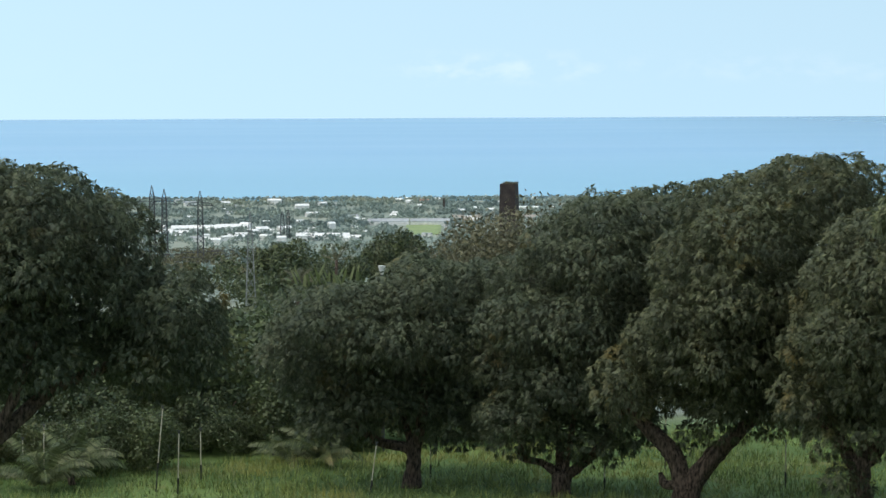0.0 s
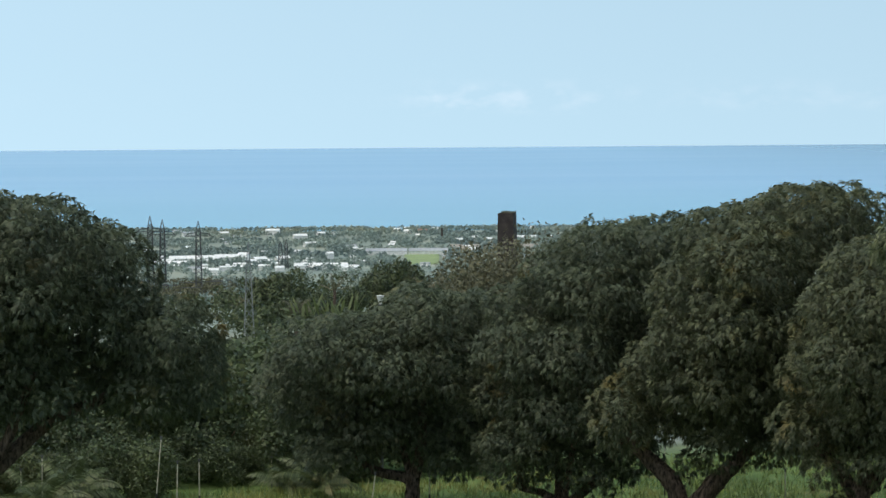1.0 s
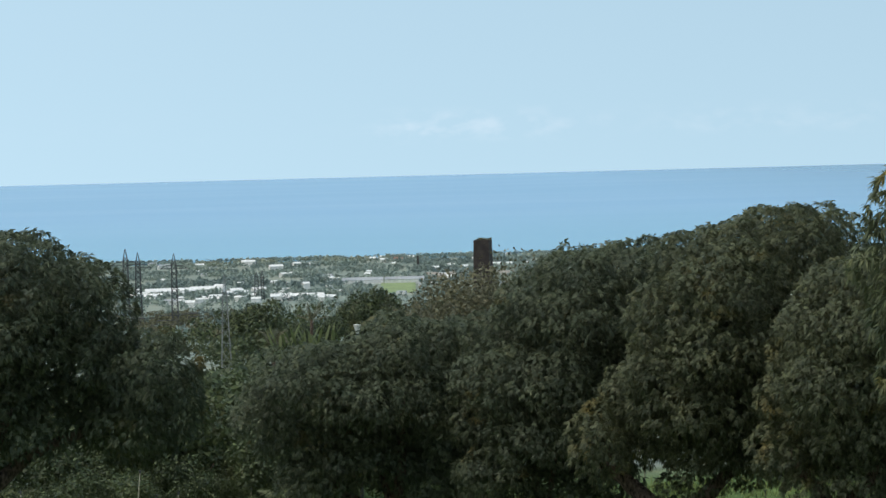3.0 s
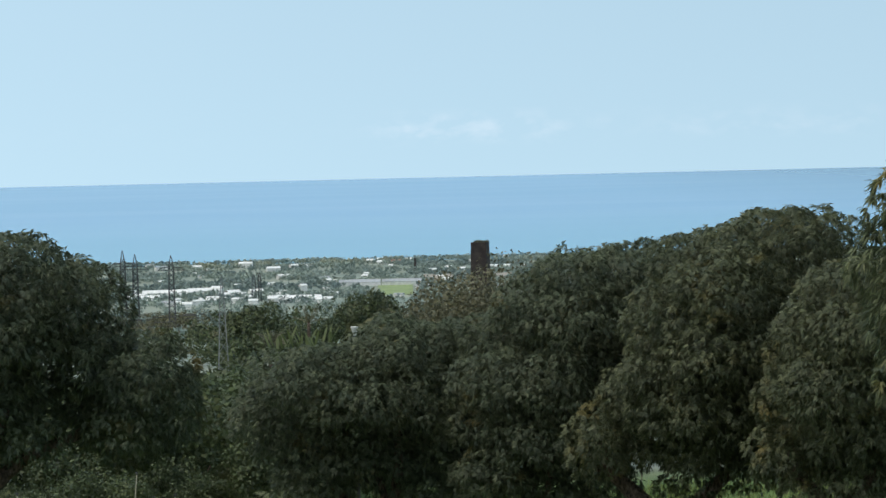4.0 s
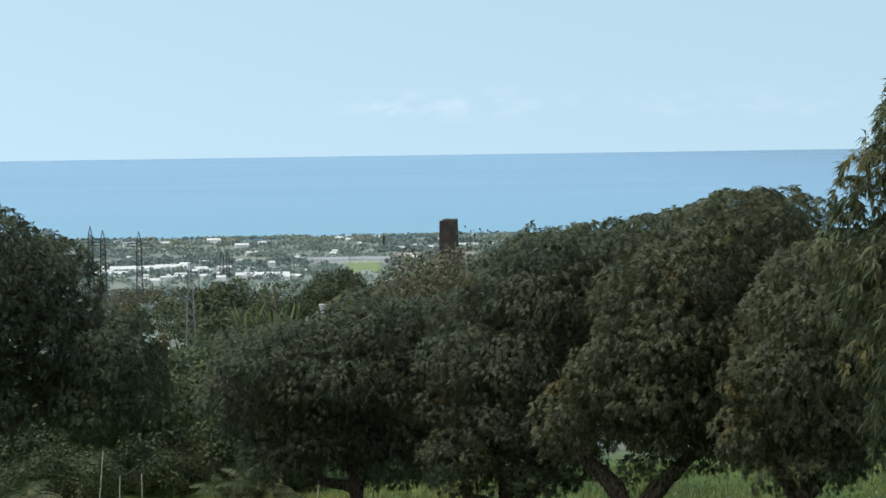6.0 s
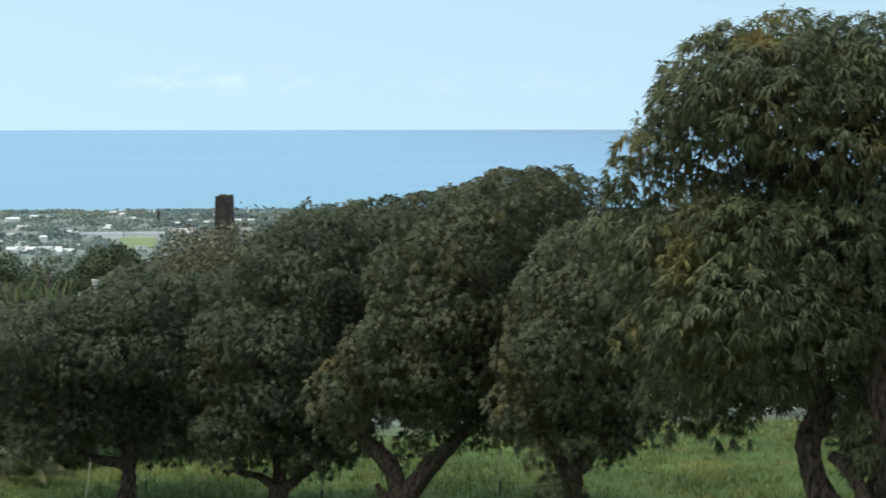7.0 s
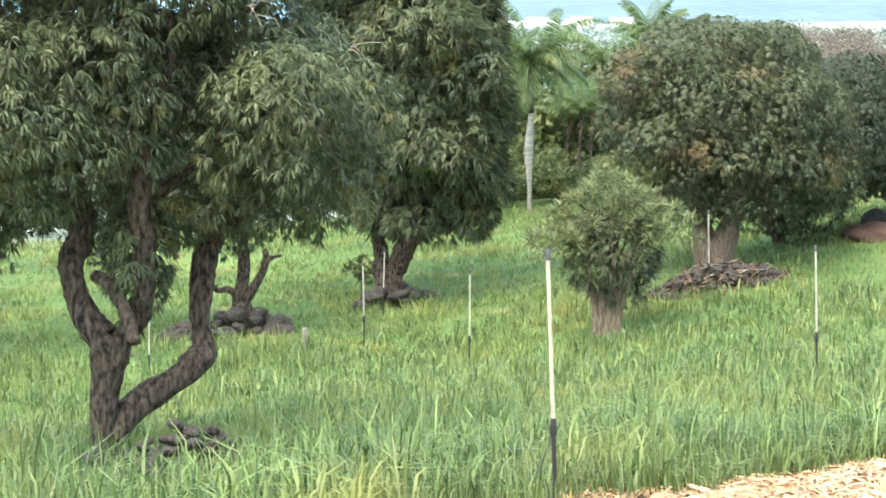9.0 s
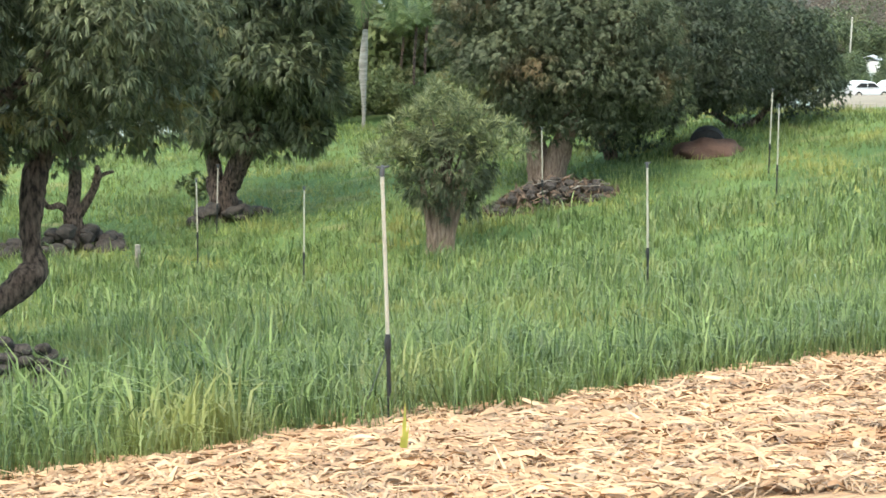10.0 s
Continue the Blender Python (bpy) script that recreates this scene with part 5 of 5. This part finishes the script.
W, GY, RD = M_ROOF_WHITE, M_ROOF_GREY, M_ROOF_RED
LW, SW = "long low white warehouse with a sheet roof", "small white house with a pale roof"
TOWN = [(-6.75, 815, 19, 5, 1.9, W, LW, 5), (-5.75, 822, 13, 5, 1.9, W, LW, 5), (-5.4, 823, 4, 4, 2.7, W, SW, 2), (-4.98, 786, 5.1, 4, 2.4, W, SW, 3), (-5.25, 775, 4.5, 3, 2.0, W, SW, 3),
        (-7.4, 778, 12, 4, 1.4, W, LW, 5), (-6.27, 694, 4.7, 3, 1.6, W, SW, 2), (-6.75, 720, 4.0, 3, 1.3, GY, SW, 2), (-3.3, 731, 18.6, 4, 1.6, W, LW, 9), (-4.35, 820, 5.3, 3, 1.5, W, SW, 3),
        (-4.6, 1094, 7.1, 4, 2.6, W, SW, 4), (-3.86, 1007, 6.5, 4, 3.0, W, SW, 4), (-3.59, 951, 5.7, 3, 1.6, W, SW, 3), (-3.3, 1066, 4, 3, 2.0, W, SW, 2), (-3.91, 873, 2.8, 3, 1.5, W, SW, 1),
        (-3.06, 837, 2.7, 3, 2.2, W, SW, 1), (-5.94, 1094, 4.7, 3, 1.6, W, SW, 2), (-6.9, 1092, 6.2, 3, 1.8, GY, SW, 3), (-0.9, 1099, 4.5, 3, 1.6, W, SW, 2), (-0.5, 1105, 5, 3, 1.6, RD, SW, 2),
        (0.52, 978, 3.2, 3, 1.6, W, SW, 1), (-1.5, 868, 17, 5, 1.6, GY, "long grey greenhouse on the plain", 8), (-0.35, 860, 16, 5, 1.9, GY, "long grey greenhouse on the plain", 8),
        (1.33, 988, 2.7, 3, 1.5, W, SW, 1), (2.2, 998, 3.6, 3, 2.0, W, SW, 2), (2.55, 1002, 3.2, 3, 1.8, W, SW, 2), (3.02, 1009, 2.5, 3, 1.5, W, SW, 1), (2.49, 816, 6.8, 3, 1.2, GY, LW, 3),
        (-2.69, 735, 3.0, 3, 1.5, GY, SW, 1), (0.95, 1010, 3.5, 3, 1.4, W, SW, 2), (-1.2, 1130, 4, 3, 1.4, W, SW, 2), (1.6, 1090, 3, 3, 1.4, W, SW, 1), (-2.4, 900, 3.2, 3, 1.4, W, SW, 1),
        (30.6, 1370, 18, 8, 2.4, W, LW, 8), (31.7, 1390, 14, 8, 2.8, W, LW, 7), (32.8, 1360, 16, 8, 2.4, W, LW, 7), (30.2, 1300, 9, 5, 2.4, GY, SW, 3), (33.9, 1300, 8, 5, 2.6, W, SW, 3),
        (38.0, 1000, 5, 4, 2.8, W, SW, 2), (38.8, 1040, 10, 5, 3.0, W, SW, 3), (36.4, 1150, 7, 4, 2.6, W, SW, 2), (40.2, 900, 6, 4, 2.6, RD, SW, 2)]
rnd = random.Random(9)
for i in range(14):
    TOWN.append((rnd.uniform(29.2, 33.6), rnd.uniform(1230, 1400), rnd.uniform(6, 18), rnd.uniform(4, 7), rnd.uniform(1.2, 2.0), W, LW, 3))
for i in range(26):
    TOWN.append((rnd.uniform(-7.6, -2.4), rnd.uniform(715, 835), rnd.uniform(2.0, 5.0), rnd.uniform(2, 3), rnd.uniform(0.9, 1.6), W, SW, 1))
for i in range(60):
    TOWN.append((rnd.uniform(-9, 6), rnd.uniform(760, 1180), rnd.uniform(1.6, 4.4), rnd.uniform(2, 3.4), rnd.uniform(0.6, 1.1), rnd.choice((W, W, W, GY)), SW, 1))
for az, dist, w, d, h, roof, lab, nw in TOWN:
    building(az, dist, w, d, h, roof, lab, nw, turn=0.0 if w > 9 else rnd.uniform(-0.5, 0.5))

# bright crop field and pale track on the plain


def patch(name, az0, az1, d0, d1, material, label, lift=0.25):
    az = np.radians(np.linspace(az0, az1, 12))
    ds = np.linspace(d0, d1, 12)
    d_, a_ = np.meshgrid(ds, az, indexing="ij")
    x, y = d_ * np.sin(a_), d_ * np.cos(a_)
    v = np.stack([x, y, ground(x, y) + lift], -1).reshape(-1, 3)
    v[:12, 2] -= lift + 0.6  # the near edge runs into the ground
    i = np.arange(144).reshape(12, 12)
    tagged(mesh_of(name, v, np.stack([i[:-1, :-1], i[:-1, 1:], i[1:, 1:], i[1:, :-1]], -1).reshape(-1, 4), material), label, name.replace("_", " "), kind="structure")


patch("crop_field", -1.0, -0.05, 775, 858, M_CROP, "bright green crop field on the plain", 0.5)
patch("road", -4.33, -4.22, 780, 1000, M_WOOD, "pale straight road through the town", 0.9)
M_TRACK = plain("pale dirt track", (0.2, 0.17, 0.12), (0.3, 0.25, 0.18), 0.3, 0.95)
patch("road", 42.8, 56, 109, 208, M_TRACK, "pale dirt road beyond the field", 0.2)
patch("bare_soil", 0.2, 3.6, 905, 945, M_WOOD, "bare dry soil strip on the plain", 0.9)

# headland beyond the bay
x = np.linspace(-1, 1, 60)
az = np.linspace(22, 62, 60)
vs, fs = [], []
for i, a in enumerate(az):
    top_el = np.interp(a, (22, 26, 30, 33, 36.3, 42, 62), (-2.2, -1.95, -1.86, -1.72, -1.5, -1.3, -1.0)) + 0.025 * math.sin(i * 0.9)
    for d, u in ((1160 / math.cos(radians(a)), 0.0), (1560, 0.55), (1800, 1.0), (2100, -1.0)):
        z = SEA_Z + 0.1 + u * (1.75 + 1800 * math.tan(radians(top_el)) - SEA_Z - 0.1)
        vs.append((d * math.sin(radians(a)), d * math.cos(radians(a)), z))
for i in range(59):
    for k in range(3):
        fs.append((4 * i + k, 4 * i + k + 1, 4 * i + k + 5, 4 * i + k + 4))
# The woods' green is turned blue-grey here by distance haze in the colour.
M_HAZED_HILL = plain("wooded headland", (0.09, 0.14, 0.165), (0.13, 0.19, 0.21), 0.01, 0.95)
tagged(mesh_of("hill", np.array(vs), np.array(fs), M_HAZED_HILL, smooth=True), "low wooded headland beyond the bay", "hill", kind="structure")

# ---------- small buildings, cars and poles by the field ----------
hut = building(18.4, 76.0, 1.0, 1.2, 1.5, M_ROOF_GREY, "small grey hut behind the orchard", 0, wall=M_ROOF_GREY)
shed = building(-6.45, 66.5, 1.7, 1.2, 0.8, M_ROOF_RED, "low rusty shed under the bushes", 1, wall=M_EARTH)
building(44.1, 300.0, 2.5, 3.0, 1.7, M_ROOF_GREY, "small white house beside the road", 2, turn=1.4)
# An unidentified small white thing; the post is added to carry it.
tank = thing("white_cone", spot(-1.68, 62.0), "small white cone on an added tall post", "tank")
bm = bmesh.new()
tube(bm, [(0, 0, -0.3), (0, 0, 5.35)], [0.05, 0.045], 8)
part("post", bm, M_STEEL, tank)
bm = bmesh.new()
tube(bm, [(0, 0, 5.3), (0, 0, 5.38), (0, 0, 5.58)], [0.04, 0.06, 0.12], 12)
part("cone", bm, M_WHITE, tank)


def car(az, dist, turn, label):
    t = thing("car", spot(az, dist), label, "car")
    t.rotation_euler[2] = -radians(az) + turn
    bm = bmesh.new()
    prof = ((-2.0, 0.3), (2.0, 0.3), (2.05, 0.75), (1.75, 0.95), (0.95, 1.0), (0.25, 1.48), (-1.3, 1.5), (-1.95, 1.0), (-2.05, 0.7))
    ends = [[bm.verts.new((px, y, pz)) for px, pz in prof] for y in (-0.85, 0.85)]
    n = len(prof)
    for k in range(n):
        bm.faces.new((ends[0][k], ends[0][(k + 1) % n], ends[1][(k + 1) % n], ends[1][k]))
    bm.faces.new(list(reversed(ends[0])))
    bm.faces.new(ends[1])
    bmesh.ops.recalc_face_normals(bm, faces=bm.faces)
    bmesh.ops.bevel(bm, geom=list(bm.edges), offset=0.06, segments=2, affect="EDGES")
    part("body", bm, M_CARPAINT, t, smooth=False)
    for y in (-0.9, 0.88):
        for x0, x1, x2, x3 in ((0.75, 0.2, -0.45, -0.45), (-0.55, -0.55, -1.25, -1.7)):
            bm = bmesh.new()
            vs = [bm.verts.new((px, y + dy, pz)) for dy in (0, 0.02) for px, pz in ((x0, 1.02), (x1, 1.4), (x2, 1.42), (x3, 1.02))]
            for q in ((0, 1, 2, 3), (7, 6, 5, 4), (0, 4, 5, 1), (1, 5, 6, 2), (2, 6, 7, 3), (3, 7, 4, 0)):
                bm.faces.new([vs[i] for i in q])
            part("side_window", bm, M_DARKGLASS, t)
    for x in (-1.3, 1.3):
        for y in (-0.8, 0.8):
            bm = bmesh.new()
            tube(bm, [(x, y - 0.1, 0.32), (x, y + 0.1, 0.32)], [0.32, 0.32], 18)
            wheel = part("wheel", bm, M_TYRE, t)
            rim = bmesh.new()
            tube(rim, [(x, y - 0.11, 0.32), (x, y + 0.11, 0.32)], [0.19, 0.19], 14)
            part("rim", rim, M_GALV, wheel)
    return t


car(44.05, 200, 0.5, "white car parked by the road beyond the field")
car(44.85, 203, 0.4, "white van parked by the road beyond the field")
pole = thing("utility_pole", spot(43.53, 300), "pale grey utility pole", "pole")
bm = bmesh.new()
tube(bm, [(0, 0, -0.4), (0, 0, 7.7)], [0.15, 0.11], 10)
part("shaft", bm, M_GALV, pole)
bm = bmesh.new()
tube(bm, [(0, 0, 7.69), (0, 0, 7.8)], [0.13, 0.06], 10)
part("cap", bm, M_GALV, pole)

# ---------- straw and grass ----------
rng = np.random.default_rng(77)


def in_straw(x, y):
    return y < 14.05 + 0.22 * np.sin(x * 1.7) + 0.14 * np.sin(x * 4.3 + 1)


def ribbons(p, head, length, width, curl, rng):
    """Flat dry ribbons lying at p along a heading; verts and triangles."""
    n = len(p)
    d = np.stack([np.cos(head), np.sin(head), rng.normal(0, 0.12, n)], -1)
    side = np.stack([-np.sin(head), np.cos(head), rng.normal(0, 0.5, n)], -1)
    side /= np.linalg.norm(side, axis=1, keepdims=True)
    ln, w = length[:, None], width[:, None] * 0.5
    up = np.zeros((n, 3))
    up[:, 2] = curl
    a, b_, c = p - d * ln * 0.5, p + up, p + d * ln * 0.5
    v = np.stack([a - side * w * 0.6, a + side * w * 0.6, b_ + side * w, b_ - side * w, c + side * w * 0.4, c - side * w * 0.4], 1).reshape(-1, 3)
    k = 6 * np.arange(n)[:, None]
    f = np.concatenate([k + np.array([[0, 1, 2, 3]]), k + np.array([[3, 2, 4, 5]])], 0)
    return v, f


n = 84000
az = np.radians(rng.uniform(17, 48, n))
ds = np.sqrt(rng.uniform(11.0 ** 2, 22.5 ** 2, n))
x, y = ds * np.sin(az), ds * np.cos(az)
keep = in_straw(x, y - rng.exponential(0.42, n))
x, y = x[keep], y[keep]
n = len(x)
z = ground(x, y) + 0.05 * np.sin(x * 1.3 + 0.6 * y) * np.sin(y * 0.9) + rng.uniform(-0.02, 0.045, n)
v, f = ribbons(np.stack([x, y, z], -1), rng.normal(0.05, 1.05, n), rng.gamma(3.0, 0.064, n) + 0.04, rng.gamma(2.2, 0.0085, n) + 0.004, rng.uniform(0.0, 0.045, n), rng)
tagged(mesh_of("cane_straw", v, f, M_STRAW), "dry golden cane straw covering the soil", "straw", kind="stuff")


def grass(name, label, count, az0, az1, d0, d1, blades, h0, h1, wide, seed, material, y_max=99.0, fine=True):
    r = np.random.default_rng(seed)
    az = np.radians(r.uniform(az0, az1, count))
    ds = r.uniform(d0, d1, count)
    x, y = ds * np.sin(az), ds * np.cos(az)
    ok = ~in_straw(x, y + r.normal(0, 0.16, count)) & (y < np.interp(x, (-20, -10, -5, 0, 20, 60), (54, 57.5, 60.5, 62, 74, 70))) & (y < y_max + 1.6 * np.sin(x * 0.8) + r.normal(0, 0.8, count))
    x, y, ds = x[ok], y[ok], ds[ok]
    n = len(x)
    tall = 0.55 + 0.45 * np.sin(x * 0.9 + 1.7 * np.sin(y * 0.5)) * np.sin(y * 0.7 + 0.8 * np.sin(x * 0.4))
    h = (h0 + (h1 - h0) * np.clip(tall, 0, 1)) * r.uniform(0.7, 1.25, n)
    base = np.stack([x, y, ground(x, y) - 0.03], -1)
    b0 = np.repeat(base, blades, 0) + r.normal(0, 1, (n * blades, 3)) * np.array([0.09, 0.09, 0.0])
    m = n * blades
    hh = (np.repeat(h, blades) * r.uniform(0.45, 1.1, m))[:, None]
    a = r.uniform(0, 2 * math.pi, m)
    out = np.stack([np.cos(a), np.sin(a), np.zeros(m)], -1)
    bendy = r.uniform(0.12, 1.15, m)[:, None]
    face = a + math.pi / 2 + r.normal(0, 0.5, m)
    side = np.stack([np.cos(face), np.sin(face), np.zeros(m)], -1) * (wide * (0.6 + 0.8 * r.random(m)) * np.repeat(np.clip(ds / 34, 0.7, 1.25), blades))[:, None] * 0.5
    up = np.array([0, 0, 1.0])
    tip = b0 + up * hh * (1.0 - 0.35 * bendy) + out * hh * bendy * 0.8
    if fine:
        mid = b0 + up * hh * 0.6 + out * hh * bendy * 0.25
        v = np.stack([b0 - side * 0.7, b0 + side * 0.7, mid + side, mid - side, tip], 1).reshape(-1, 3)
        k = 5 * np.arange(m)[:, None]
        f = np.concatenate([k + np.array([[0, 1, 2]]), k + np.array([[0, 2, 3]]), k + np.array([[3, 2, 4]])], 0)
    else:
        v = np.stack([b0 - side * 1.2, b0 + side * 1.2, tip], 1).reshape(-1, 3)
        f = np.arange(3 * m).reshape(-1, 3)
    return tagged(mesh_of(name, v, f, material), label, "grass", kind="stuff")


grass("grass", "tall green cane grass along the straw", 7000, 15, 48, 14.0, 26, 8, 0.3, 0.75, 0.017, 1, M_CANE, y_max=17.2)
grass("grass", "green grass of the orchard field", 16000, 10, 50, 15, 34, 7, 0.14, 0.36, 0.018, 4, M_GRASS, fine=False)
grass("grass", "green grass of the orchard field", 52000, -16, 50, 26, 74, 6, 0.2, 0.44, 0.022, 2, M_GRASS, fine=False)
grass("cane_tufts", "taller young cane tufts standing out of the grass", 4200, 8, 50, 14.2, 50, 9, 0.34, 0.75, 0.02, 3, M_CANE, y_max=44.0)
grass("cane_tufts", "tall arching cane leaves at the edge of the straw", 240, 16, 27, 15.6, 19, 8, 0.75, 1.25, 0.03, 6, M_CANE, y_max=17.5)
grass("cane_tufts", "arching cane leaves at the edge of the straw", 420, 24, 49, 15.4, 24, 8, 0.55, 0.95, 0.026, 7, M_CANE, y_max=17.8)

# yellow cane shoot in the straw
shoot = thing("cane_shoot", Vector((7.36, 11.91, float(ground(7.36, 11.91)))), "yellow-green young cane shoot in the straw", "plant")
for i, (lx, h) in enumerate(((0.0, 0.44), (-0.03, 0.2), (0.035, 0.26))):
    bm = bmesh.new()
    vs = [bm.verts.new(q) for q in ((-0.012, 0, -0.02), (0.012, 0, -0.02), (lx * 0.5 + 0.02, 0.01, h * 0.6), (lx * 0.5 - 0.02, 0.0, h * 0.6), (lx, 0, h))]
    bm.faces.new((vs[0], vs[1], vs[2], vs[3]))
    bm.faces.new((vs[3], vs[2], vs[4]))
    part("blade", bm, M_SHOOT, shoot)
